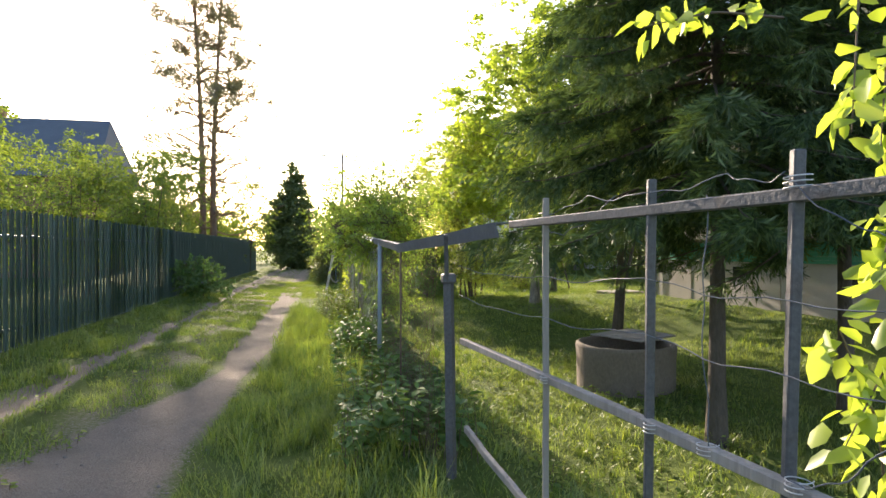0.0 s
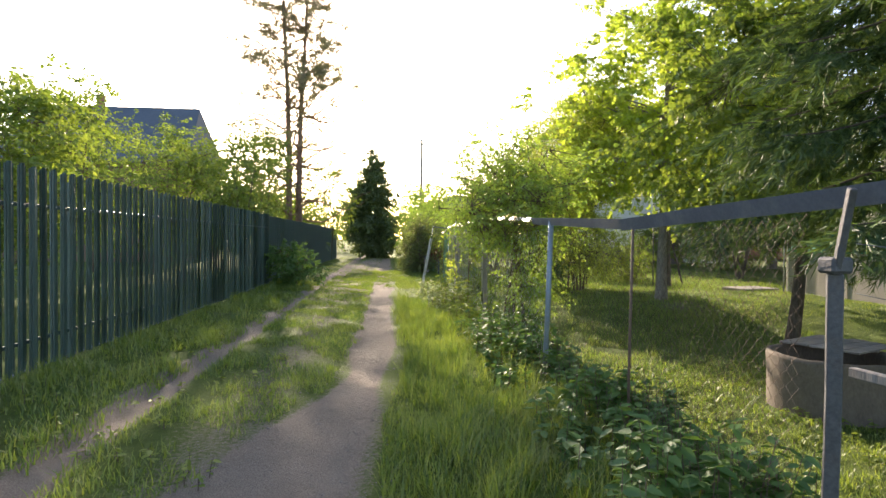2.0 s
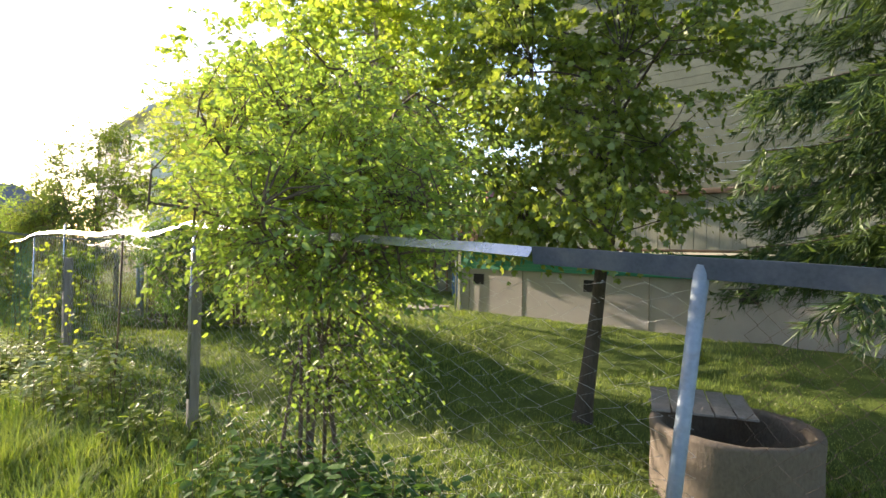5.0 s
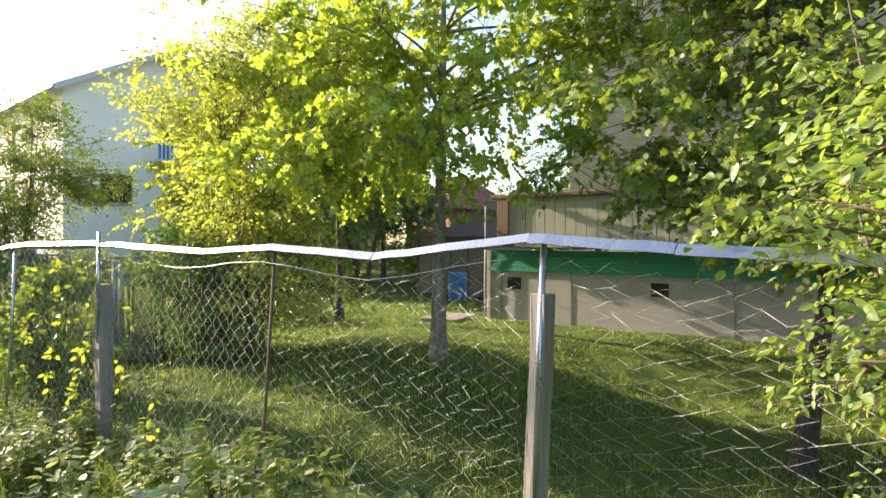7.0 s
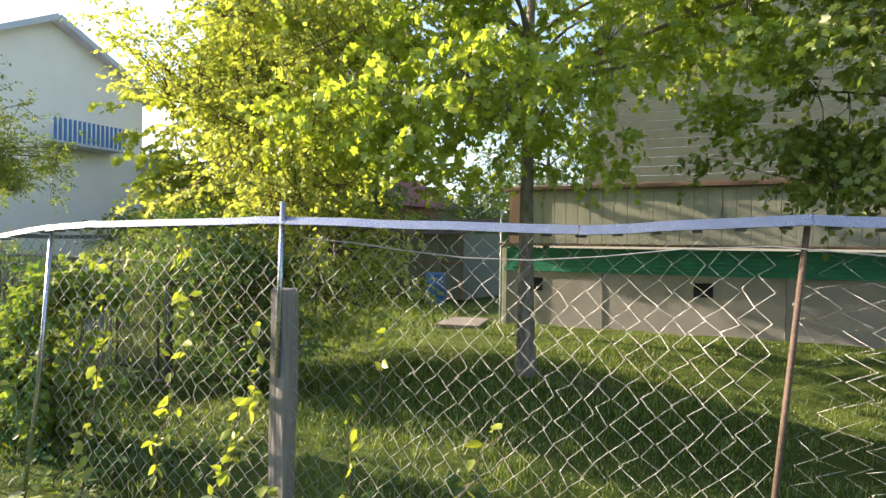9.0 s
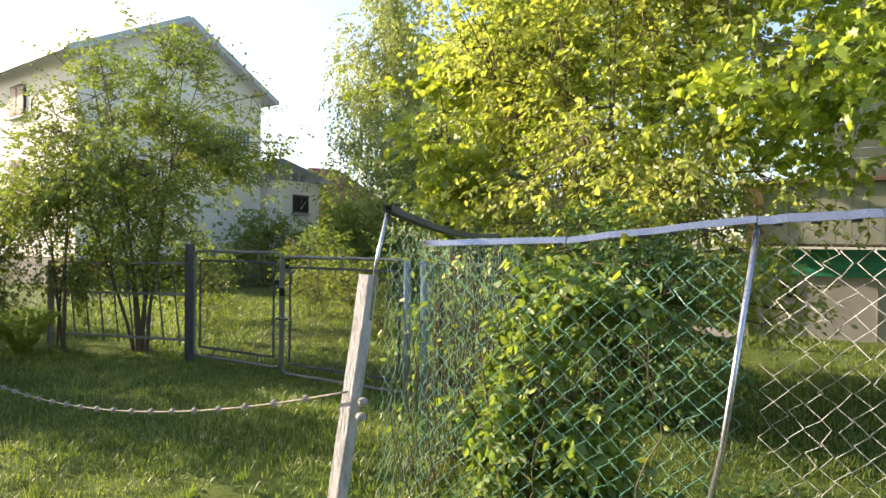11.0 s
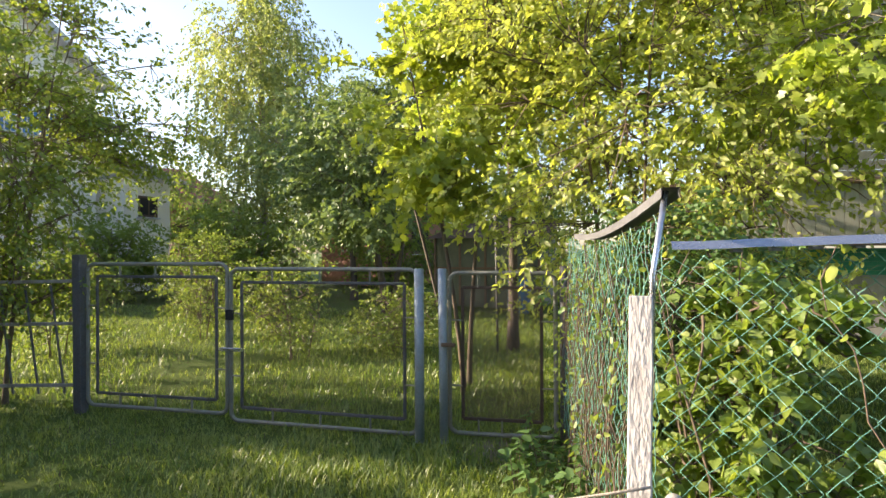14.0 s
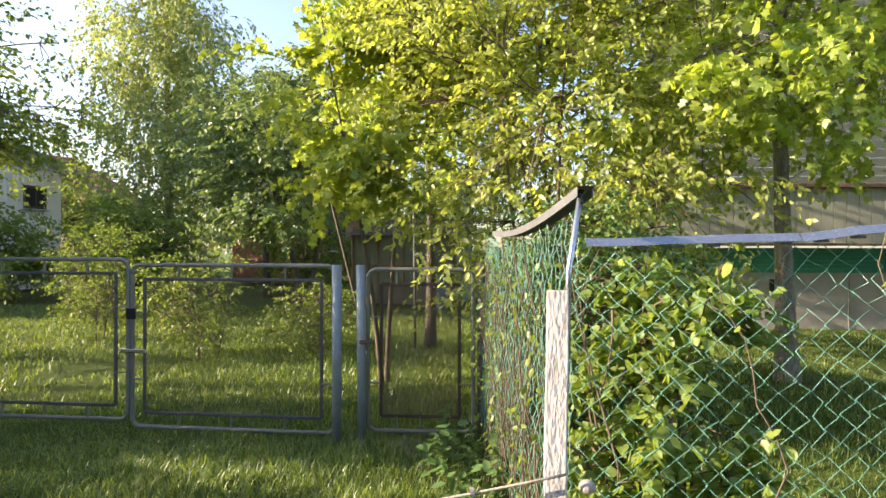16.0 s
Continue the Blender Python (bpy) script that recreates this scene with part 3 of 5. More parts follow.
# The dark nettle leaf colour carries the shade this bush stands in.
tree("overgrown_bush", gp(4.25, 14.9), [(1.9, 0.2, 0.2, 0.015, 0.06), (1.8, -0.2, 0.3, 0.015, 0.06), (1.7, 0.1, -0.3, 0.012, 0.06)],
     [(0, 0, 1.4, 0.75, 0.8, 0.6), (0.2, -0.1, 0.6, 0.75, 0.8, 0.6)], 260, 36, 0.055, L_NETTLE, "dark green bush behind the wire fence, shade put into its leaf colour", "bush", TWIG, 0.16, OVAL, -0.1, limbs=5)
tree("raspberry_bush", gp(2.3, 14.85), [(1.5, 0.1, 0.3, 0.012, 0.06), (1.6, -0.15, 0.1, 0.012, 0.06), (1.4, 0.1, -0.4, 0.012, 0.06), (1.5, 0, 0.35, 0.012, 0.06), (1.5, 0, -0.25, 0.012, 0.06)],
     [(0.1, 0.1, 1.0, 0.32, 0.34, 0.45), (0.15, -0.2, 1.2, 0.3, 0.35, 0.2), (0.0, 0.1, 0.5, 0.35, 0.35, 0.45), (0.0, -0.25, 0.4, 0.3, 0.25, 0.35)], 170, 24, 0.07, L_RASP, "leafy raspberry bush behind the chain-link mesh", "bush", TWIG, 0.11, BROAD, -0.1, limbs=5)
tree("elder_bush", gp(5.7, 15.1), [(4.6, -0.6, 0.5, 0.03, 0.1), (5.0, 0.5, 0.4, 0.03, 0.1), (4.8, 0.1, -0.8, 0.03, 0.1), (4.4, -0.9, -0.3, 0.026, 0.1), (4.9, -0.2, 0.9, 0.03, 0.1)],
     [(0, 0, 3.3, 1.6, 1.8, 1.4), (-0.4, 0.6, 4.3, 1.4, 1.5, 1.2), (0.3, -0.6, 4.6, 1.5, 1.6, 1.2), (-0.5, -0.2, 2.1, 1.3, 1.8, 0.8), (0.1, -0.4, 1.2, 1.0, 1.4, 0.7)], 800, 48, 0.068, L_GOLD,
     "tall upright shrub with pale yellow-green leaves", "bush", TWIG, 0.24, OVAL, 0.0, limbs=9)
tree("maple_sapling", gp(6.3, 16.9), [(4.4, -0.4, 0.6, 0.035, 0.08), (4.8, 0.3, -0.2, 0.035, 0.08)], [(-0.3, 0.6, 3.6, 0.8, 0.9, 0.9), (0.1, -0.3, 4.4, 0.9, 1.0, 0.9), (-0.3, 0.2, 2.7, 0.7, 0.8, 0.5)], 200, 36, 0.115, L_VINE,
     "maple sapling with yellow-green leaves above the wicket", "tree", TWIG, 0.22, MAPLE, 0.0, limbs=8)
# driveway and beyond
tree("serviceberry_tree", gp(4.5, 22.1), [(4.3, -0.7, 0.4, 0.03, 0.1), (4.7, 0.6, 0.3, 0.035, 0.1), (4.5, 0.1, -0.7, 0.03, 0.1), (4.2, -0.9, -0.5, 0.028, 0.1), (4.6, 0.9, -0.3, 0.03, 0.1), (4.0, -0.1, 0.8, 0.028, 0.1), (3.6, -1.2, 0.2, 0.026, 0.1)],
     [(0.2, 0, 3.6, 1.35, 1.45, 1.3), (-0.3, 0.1, 2.4, 1.4, 1.35, 0.8), (1.0, -0.5, 3.2, 1.3, 1.1, 0.8), (0.1, 0, 1.5, 1.1, 1.1, 0.5), (-1.1, 0.3, 2.4, 0.6, 0.7, 0.7), (0.3, 0.1, 4.6, 0.8, 0.8, 0.5)], 820, 32, 0.07, L_BUSH,
     "many-stemmed serviceberry with small green leaves by the gate", "tree", TWIG, 0.22, OVAL, 0.12, limbs=9)
tree("dark_shrub", gp(1.35, 22.7), [(2.2, 0.3, 0.3, 0.03, 0.06), (2.3, -0.3, 0.1, 0.03, 0.06), (2.1, 0.1, -0.3, 0.03, 0.06)],
     [(0.1, 0, 1.6, 0.8, 0.9, 0.75), (-0.1, 0.3, 0.95, 0.8, 0.9, 0.6), (0.1, 0, 0.45, 0.85, 0.9, 0.4)], 560, 36, 0.06, L_DUSK, "dense dusky shrub on the verge of the drive", "bush", TWIG, 0.15, OVAL, -0.1, limbs=8)
tree("purple_barberry", gp(1.95, 22.7), [(0.9, 0.1, 0.1, 0.012, 0.04), (0.9, -0.2, 0, 0.012, 0.04)], [(0, 0, 0.75, 0.4, 0.4, 0.45)], 60, 30, 0.05, L_PURPLE,
     "purple-leaved barberry on the verge of the drive", "bush", TWIG, 0.13, OVAL, -0.1, limbs=5)
tree("rowan_sapling", gp(3.75, 23.0), [(3.9, 0.3, 0.2, 0.03, 0.08), (3.4, -0.35, 0.1, 0.025, 0.08), (2.8, 0.1, -0.3, 0.02, 0.06)], [(0, 0, 3.2, 0.55, 0.6, 1.0), (-0.2, 0.1, 2.1, 0.65, 0.6, 0.6), (0.1, 0, 1.2, 0.6, 0.6, 0.5)], 240, 27, 0.06, L_BUSH,
     "slim yellow-green sapling on the verge of the drive", "tree", TWIG, 0.19, OVAL, 0.15, limbs=7)
tree("barberry_bush", gp(2.75, 23.7), [(1.5, 0.3, 0.2, 0.02, 0.06), (1.4, -0.3, 0.1, 0.02, 0.06)], [(0, 0, 1.1, 0.75, 0.7, 0.7), (0.3, 0.2, 1.6, 0.6, 0.6, 0.4)], 200, 28, 0.055, L_BUSH,
     "yellow-green bush on the verge of the drive", "bush", TWIG, 0.16, OVAL, 0.0, limbs=7)
for x, y, h in ((7.6, 20.2, 1.9), (9.2, 22.8, 2.4), (8.6, 18.6, 1.2), (11.5, 24.5, 2.3), (7.0, 24.0, 2.0)):
    tree("currant_bush", gp(x, y), [(h * 0.7, 0.3, 0.2, 0.014, 0.05), (h * 0.8, -0.3, 0.1, 0.014, 0.05), (h * 0.7, 0, -0.3, 0.014, 0.05)],
         [(0, 0, h * 0.6, 0.8, 0.8, h * 0.36), (0.2, 0.2, h * 0.3, 0.8, 0.8, h * 0.25)], 130, 24, 0.065, L_BUSH, "green currant bush in the garden behind the gate", "bush", TWIG, 0.17, OVAL, 0.0, limbs=5)
tree("apple_tree", gp(14.2, 20.8), [(4.2, -0.9, 0.6, 0.13, 0.15), (3.6, 1.0, -0.4, 0.1, 0.12)], [(-0.4, 0.3, 4.2, 2.7, 2.6, 1.6), (0.4, 0, 5.6, 1.9, 2.0, 1.2), (-1.2, 0.4, 2.6, 1.6, 1.5, 0.6)], 640, 40, 0.13, L_APPLE,
     "old apple tree with leaning dark trunks", spread=0.28, limbs=16)
tree("apple_tree", gp(18.5, 23.5), [(4.6, 0.3, 0.3, 0.14, 0.12)], [(0, 0, 4.4, 2.6, 2.8, 1.7), (0.2, 0, 6.2, 2.0, 2.0, 1.3)], 480, 40, 0.17, L_APPLE, "old apple tree at the back of the garden", spread=0.32)
tree("birch_tree", gp(21.0, 28.5), [(14.5, 0.4, 0.3, 0.2, 0.15)], [(0, 0, 6.2, 3.3, 3.3, 2.8), (0, 0, 9.8, 3.0, 3.0, 2.8), (0.2, 0, 13, 1.7, 1.7, 2.4)], 900, 44, 0.15, L_BIRCH,
     "tall birch with pale hanging foliage", bark=BARK_LIGHT, spread=0.34, droop=0.8, flat=1.5, gap=0.2, limbs=26)
tree("linden_tree", gp(27, 17), [(9, 0, 0, 0.2, 0.1)], [(0, 0, 5.5, 3.8, 3.8, 3.0), (0, 0, 9.0, 2.6, 2.6, 2.4)], 420, 30, 0.17, L_APPLE, "large broadleaf tree far behind the garden", spread=0.5)
tree("linden_tree", gp(24, 36), [(6, 0, 0, 0.2, 0.1)], [(0, 0, 3.8, 3.2, 3.2, 2.4)], 260, 28, 0.16, L_BUSH, "broadleaf tree far behind the garden", spread=0.45)
for x, y, h, w in ((17.5, 27.5, 3.6, 2.0), (20.5, 22.5, 4.0, 2.2), (25.0, 31.0, 5.0, 2.6), (16.0, 31.5, 3.2, 1.8), (22.0, 18.5, 4.6, 2.4), (29.0, 36.0, 5.0, 2.8), (30.0, 26.0, 6.0, 3.0)):
    tree("orchard_tree", gp(x, y), [(h * 0.8, 0.3, 0.2, 0.07, 0.1), (h * 0.75, -0.4, 0.1, 0.05, 0.1)], [(0, 0, h * 0.62, w, w, h * 0.33), (0.2, 0, h * 0.32, w, w, h * 0.25)], 230, 34, 0.15, L_BUSH if h < 4.5 else L_APPLE,
         "leafy orchard tree at the back of the garden", "tree", TWIG, 0.34, OVAL, 0.0, limbs=6)
for x, y, h, w in ((40, 66, 9, 4.5), (52, 60, 8, 4.5), (60, 48, 9, 5), (30, 74, 8, 5), (62, 32, 9, 5), (-20, 52, 8, 4.5), (-30, 60, 9, 5), (-14, 70, 8, 4.5), (12, 84, 8, 5), (-4, 96, 9, 5)):
    tree("distant_tree", gp(x, y), [(h * 0.8, 0.3, 0.2, 0.2, 0.1)], [(0, 0, h * 0.6, w, w, h * 0.38), (w * 0.4, 0, h * 0.4, w, w, h * 0.3)], 260, 26, 0.34, L_APPLE,
         "distant broadleaf tree behind the gardens", "tree", BARK, 0.7, LEAF, 0.05, limbs=6)
# left side of the lane
for x, y, h, w in ((-6.4, 9.5, 4.1, 1.4), (-7.4, 13.0, 4.9, 1.6), (-6.0, 16.5, 4.4, 1.5), (-8.2, 20.5, 5.6, 1.9), (-10.6, 16.0, 5.6, 2.0), (-6.2, 22.0, 4.6, 1.6), (-11.5, 22.5, 6.0, 2.0), (-10.2, 11.0, 4.8, 1.8), (-7.0, 27.5, 4.6, 1.8), (-8.0, 6.5, 3.8, 1.4), (-5.1, 19.5, 5.4, 1.2), (-5.4, 24.5, 6.0, 1.5), (-4.9, 32.0, 6.4, 1.7), (-3.6, 36.5, 6.6, 1.6)):
    tree("garden_tree", gp(x, y), [(h * 0.85, 0.3, 0.2, 0.04, 0.1), (h * 0.8, -0.4, 0.1, 0.035, 0.1), (h * 0.75, 0, -0.4, 0.03, 0.08)],
         [(0, 0, h * 0.66, w, w, h * 0.3), (-w * 0.3, 0.2, h * 0.4, w, w * 0.9, h * 0.22), (w * 0.3, 0, h * 0.85, w * 0.5, w * 0.5, h * 0.18)], 230, 32, 0.11, L_BUSH,
         "loose garden tree with sunlit yellow-green leaves", "tree", TWIG, 0.26, OVAL, 0.1, limbs=7)
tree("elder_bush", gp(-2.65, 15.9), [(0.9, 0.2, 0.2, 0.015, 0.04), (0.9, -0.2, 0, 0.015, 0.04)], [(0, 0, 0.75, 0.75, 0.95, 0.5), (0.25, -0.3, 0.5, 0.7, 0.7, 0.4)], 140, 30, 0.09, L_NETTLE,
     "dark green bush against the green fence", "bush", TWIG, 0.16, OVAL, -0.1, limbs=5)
pine(gp(-4.75, 27.2), "tall pine with a reddish trunk beside the lane", 18.5, 5.0, 0, -0.25)
pine(gp(-4.25, 27.6), "tall pine with a reddish trunk beside the lane", 17.0, 4.6, 3, 0.35)


tree("juniper_tree", gp(-0.95, 42), [(7.2, 0.1, 0, 0.16, 0.05)], [(0, 0, 1.0, 1.5, 1.5, 1.1), (0, 0, 2.2, 1.65, 1.6, 1.6), (-0.1, 0, 4.4, 1.45, 1.4, 1.8), (-0.2, 0, 6.4, 0.85, 0.85, 1.4), (-1.3, 0.4, 3.4, 1.0, 1.0, 2.2)], 1000, 45, 0.19, L_THUJA_HAZE,
     "tall dark conifer beside the lane", "tree", BARK, 0.24, OVAL, -0.6, limbs=10)
for x, y, h, w in ((2.3, 26.0, 3.1, 1.4), (2.9, 31.0, 4.2, 1.5), (2.5, 36.0, 5.4, 1.7), (3.2, 41.0, 6.0, 2.0), (1.9, 49.0, 5.6, 1.8), (-5.4, 33.0, 4.0, 1.6), (4.0, 55, 5.5, 2.6), (-4.5, 58, 6, 2.8), (0.5, 80, 6.5, 3.5), (-8, 48, 6, 2.8)):
    tree("hedge_shrub", gp(x, y), [(h * 0.8, 0.3, 0.2, 0.03, 0.1), (h * 0.8, -0.3, 0.1, 0.03, 0.1)],
         [(0, 0, h * 0.62, w, w, h * 0.34), (0, 0, h * 0.3, w * 0.95, w, h * 0.28)], 190, 30, 0.1 if y < 36 else 0.16, L_LILAC if x > 0 else L_BUSH,
         "green overgrown shrub along the lane", "bush", TWIG, 0.22 + 0.03 * w, OVAL, 0.0, limbs=5)


# ---- grass and weeds ----
def blades(name, x, y, h, width, label, material=GRASS):
    n = len(x)
    z = gz(x, y) - 0.01
    a = rng.uniform(0, 6.283, n)
    lean = rng.uniform(0.2, 1.25, n) * h
    dx, dy = np.cos(a), np.sin(a)
    sx, sy = -dy * width, dx * width
    b = np.stack([x, y, z], -1)
    s = np.stack([sx, sy, np.zeros(n)], -1)
    m = b + np.stack([dx * lean * 0.35, dy * lean * 0.35, h * 0.6], -1)
    tip = b + np.stack([dx * lean, dy * lean, h], -1)
    v = np.stack([b - s, b + s, m + s * 0.75, m - s * 0.75, tip], 1).reshape(-1, 3)
    f = (np.array([[0, 1, 2], [0, 2, 3], [3, 2, 4]])[None] + (np.arange(n) * 5)[:, None, None]).reshape(-1, 3)
    tagged(new(name, raw_mesh(name, v, f, material)), label, "grass", kind="stuff")


def scatter(n, x0, x1, y0, y1):
    return rng.uniform(x0, x1, n), rng.uniform(y0, y1, n)


def clumped(x, y, scale, cut):
    return wave(x, y, scale, 2.0) + 0.5 * wave(x, y, scale * 3.1, 5.0) + rng.uniform(-0.35, 0.35, len(x)) > cut


x, y = scatter(70000, 0.12, 1.75, -3.4, 12)
k = clumped(x, y, 1.6, -0.75) & (x > track_r(y) + 0.42 + 0.12 * wave(x, y, 2, 1))
x, y = x[k], y[k]
blades("grass", x, y, rng.uniform(0.04, 0.16, len(x)) * (0.8 + 0.5 * wave(x, y, 1.2, 3)), 0.0036, "lush green grass on the verge beside the wire fence")
x, y = scatter(26000, -3.3, -2.0, -3, 18)
k = clumped(x, y, 1.8, -0.35)
x, y = x[k], y[k]
blades("grass", x, y, rng.uniform(0.05, 0.2, len(x)) * (0.75 + 0.4 * wave(x, y, 1.5, 6)), 0.005, "sunlit grass along the green fence")
x, y = scatter(46000, -1.8, -0.2, -3, 20)
k = clumped(x, y, 2.4, -0.1) & (np.abs(x - track_r(y)) > 0.62 - 0.36 * smooth01(1.0, 5.0, y) + 0.12 * wave(x, y, 3, 2))
x, y = x[k], y[k]
blades("grass", x, y, rng.uniform(0.03, 0.11, len(x)), 0.004, "short worn grass between the wheel tracks")
x, y = scatter(190000, 1.8, 11.2, -2.5, 20)
d = np.hypot(x - 1.0, y - 9)
k = clumped(x, y, 1.1, -0.55) & (rng.uniform(0, 1, len(x)) < np.clip(6.5 / (d + 0.1), 0, 1)) & (np.hypot(x - 5.5, y - 5.2) > 0.8)
x, y = x[k], y[k]
blades("grass", x, y, rng.uniform(0.025, 0.1, len(x)) * (0.8 + 0.7 * wave(x, y, 0.8, 7)), 0.0048, "uneven lawn grass in the fenced yard")
x, y = scatter(95000, -1.5, 4.6, 15.2, 25)
k = clumped(x, y, 1.1, -0.7) & ((x > 0.35) | (y > 18))
x, y = x[k], y[k]
blades("grass", x, y, rng.uniform(0.02, 0.075, len(x)) * (0.85 + 0.6 * wave(x, y, 0.9, 9)), 0.0042, "long grass on the drive in front of the gate")
x, y = scatter(42000, 4.6, 15, 15.5, 30)
k = clumped(x, y, 0.8, -0.6)
x, y = x[k], y[k]
blades("grass", x, y, rng.uniform(0.04, 0.13, len(x)), 0.008, "tall garden grass behind the gate")
x, y = scatter(22000, -3.2, 3.0, 12, 42)
k = clumped(x, y, 1.0, -0.1) & (np.abs(x - 0.0) > 0.35) & ((x < -2.2) | (x > 0.4) | (rng.uniform(0, 1, len(x)) < 0.3))
x, y = x[k], y[k]
blades("grass", x, y, rng.uniform(0.035, 0.11, len(x)), 0.007, "grass along the lane farther on")


x, y = scatter(260, 0.3, 1.6, -2.5, 12)
tx = np.repeat(x, 26) + rng.normal(size=260 * 26) * 0.035
ty = np.repeat(y, 26) + rng.normal(size=260 * 26) * 0.035
blades("grass_tufts", tx, ty, rng.uniform(0.14, 0.32, len(tx)), 0.003, "taller grass tufts in the verge")
x, y = scatter(420, 1.9, 8.5, -1, 14)
tx = np.repeat(x, 22) + rng.normal(size=420 * 22) * 0.045
ty = np.repeat(y, 22) + rng.normal(size=420 * 22) * 0.045
blades("grass_tufts", tx, ty, rng.uniform(0.08, 0.2, len(tx)), 0.0035, "taller grass tufts in the yard")
x, y = scatter(300, -0.8, 4.2, 15.6, 24)
tx = np.repeat(x, 24) + rng.normal(size=300 * 24) * 0.04
ty = np.repeat(y, 24) + rng.normal(size=300 * 24) * 0.04
blades("grass_tufts", tx, ty, rng.uniform(0.06, 0.12, len(tx)), 0.0035, "taller grass tufts on the drive")


def weeds(name, x0, x1, y0, y1, n, h, size, material, label, category="weeds", shape=OVAL):
    x, y = scatter(n, x0, x1, y0, y1)
    k = clumped(x, y, 1.9, -0.35)
    x, y = x[k], y[k]
    hh = h * rng.uniform(0.35, 1.0, len(x)) * (0.8 + 0.4 * wave(x, y, 1.7, 2))
    w, P, A = Heap(), [], []
    for a, b, c in zip(x, y, hh):
        z0 = float(gz(a, b))
        ln = rng.normal(size=2) * 0.12 * c
        w.tube([(a, b, z0 - 0.02), (a + ln[0] * 0.5, b + ln[1] * 0.5, z0 + c * 0.6), (a + ln[0], b + ln[1], z0 + c)], [0.004, 0.003, 0.0015], 3)
        m = int(6 + c * 22)
        t = rng.uniform(0.25, 1, m)
        q = rng.uniform(0, 6.283, m)
        P.append(np.stack([a + ln[0] * t, b + ln[1] * t, z0 + c * t], -1))
        A.append(np.stack([np.cos(q), np.sin(q), rng.uniform(-0.5, 0.3, m)], -1))
    ob = tagged(new(name, leaf_mesh(name, np.concatenate(P), np.concatenate(A), size, material, shape, 0.8)), label, category, kind="stuff")
    part("stem", w.mesh("stem", TWIG), TWIG, ob)


weeds("nettles", 1.15, 2.1, 1.0, 7.2, 620, 0.5, 0.085, L_NETTLE, "dark green nettles crowding the foot of the wire fence")
weeds("weeds", 1.0, 1.75, 7.4, 13.4, 190, 0.7, 0.08, L_BUSH, "tall leafy weeds along the wire fence")
weeds("weeds", 0.85, 1.7, 9.5, 13.4, 260, 0.6, 0.08, L_SUN_PALE, "leafy weeds along the wire fence, sunlight put into their pale colour")
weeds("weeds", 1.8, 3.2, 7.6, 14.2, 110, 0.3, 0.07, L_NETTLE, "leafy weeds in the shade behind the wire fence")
weeds("ground_cover", 2.4, 6.2, 0.0, 7.5, 620, 0.16, 0.06, L_BUSH, "low leafy ground cover in the yard")
weeds("weeds", 1.9, 2.7, 13.6, 15.2, 45, 0.28, 0.075, L_NETTLE, "leafy weeds at the fence corner")
weeds("ground_cover", -0.8, 4.2, 15.6, 21.5, 420, 0.09, 0.035, L_BUSH, "low clover in the long grass of the drive")
weeds("ground_cover", -3.1, -0.9, -1.5, 14.0, 420, 0.12, 0.05, L_BUSH, "low broad-leaved weeds in the worn grass of the lane")
weeds("weeds", 2.6, 4.2, 15.2, 16.2, 90, 0.4, 0.085, L_NETTLE, "leafy weeds beside the wicket")


# ---- wire fence along the lane ----
FX = 1.69
wire_fence = thing("wire_fence", (0, 0, 0), "sagging chain-link fence with steel top rail and old posts", "fence")


def angle_rail(name, a, b, size, material, label=""):
    """An angle iron: a flat top and a face hanging down on the lane side."""
    a, b = Vector(a), Vector(b)
    L = (b - a).length
    t = 0.006
    # Lower edge set back so the hanging face stays out of the sun.
    prof = [(-size * 0.5, 0), (size * 0.5, 0), (size * 0.5, -t), (-size * 0.5 + t, -t), (-size * 0.22 + t, -size), (-size * 0.22, -size)]
    if size < 0.05:
        # the light rails lean outwards and face the sky
        prof = [(-size * 0.3, 0), (size * 0.5, 0), (size * 0.5, -t), (-size * 0.26, -t), (-size * 0.95, -size * 0.95), (-size * 1.08, -size * 0.9)]
    bm = bmesh.new()
    n = 9
    rings = []
    for i in range(n):
        s = i / (n - 1)
        wob = 0.006 * noise.noise(Vector((s * 5, a.y, 0)))
        rings.append([bm.verts.new((x, s * L, z + wob)) for x, z in prof])
    for i in range(n - 1):
        for j in range(6):
            bm.faces.new((rings[i][j], rings[i + 1][j], rings[i + 1][(j + 1) % 6], rings[i][(j + 1) % 6]))
    bm.faces.new(rings[0])
    bm.faces.new(rings[-1][::-1])
    bmesh.ops.recalc_face_normals(bm, faces=bm.faces)
    bm.transform(Matrix.Translation(a) @ (b - a).to_track_quat("Y", "Z").to_matrix().to_4x4())
    return part(name, bm, material, wire_fence, label)


RAIL = [(-0.06, 1.645, 0.075), (2.43, 1.555, 0.07), (4.78, 1.65, 0.045), (7.5, 1.775, 0.045), (8.09, 1.815, 0.04), (8.97, 1.72, 0.04), (9.75, 1.76, 0.04), (10.5, 1.725, 0.04), (11.88, 1.77, 0.04), (13.25, 1.755, 0.04), (13.68, 1.735, 0.035), (14.5, 1.645, 0.035), (15.32, 1.62, 0.035)]
for (y0, z0, s0), (y1, z1, s1) in zip(RAIL, RAIL[1:]):
    angle_rail("top_rail", (FX + (0.19 if y0 < 0 else 0.02 if s0 > 0.05 else 0), y0, z0), (FX, y1 - 0.004, z1 - 0.002), s0, STEEL if s0 < 0.05 else DARKENED_STEEL)


def rail_z(y):
    return np.interp(y, [r[0] for r in RAIL], [r[1] for r in RAIL])


tie = box_bm(0.05, 0.035, 0.012, (0, 0, 0), 0.002)
tie_me = bpy.data.meshes.new("wire_tie")
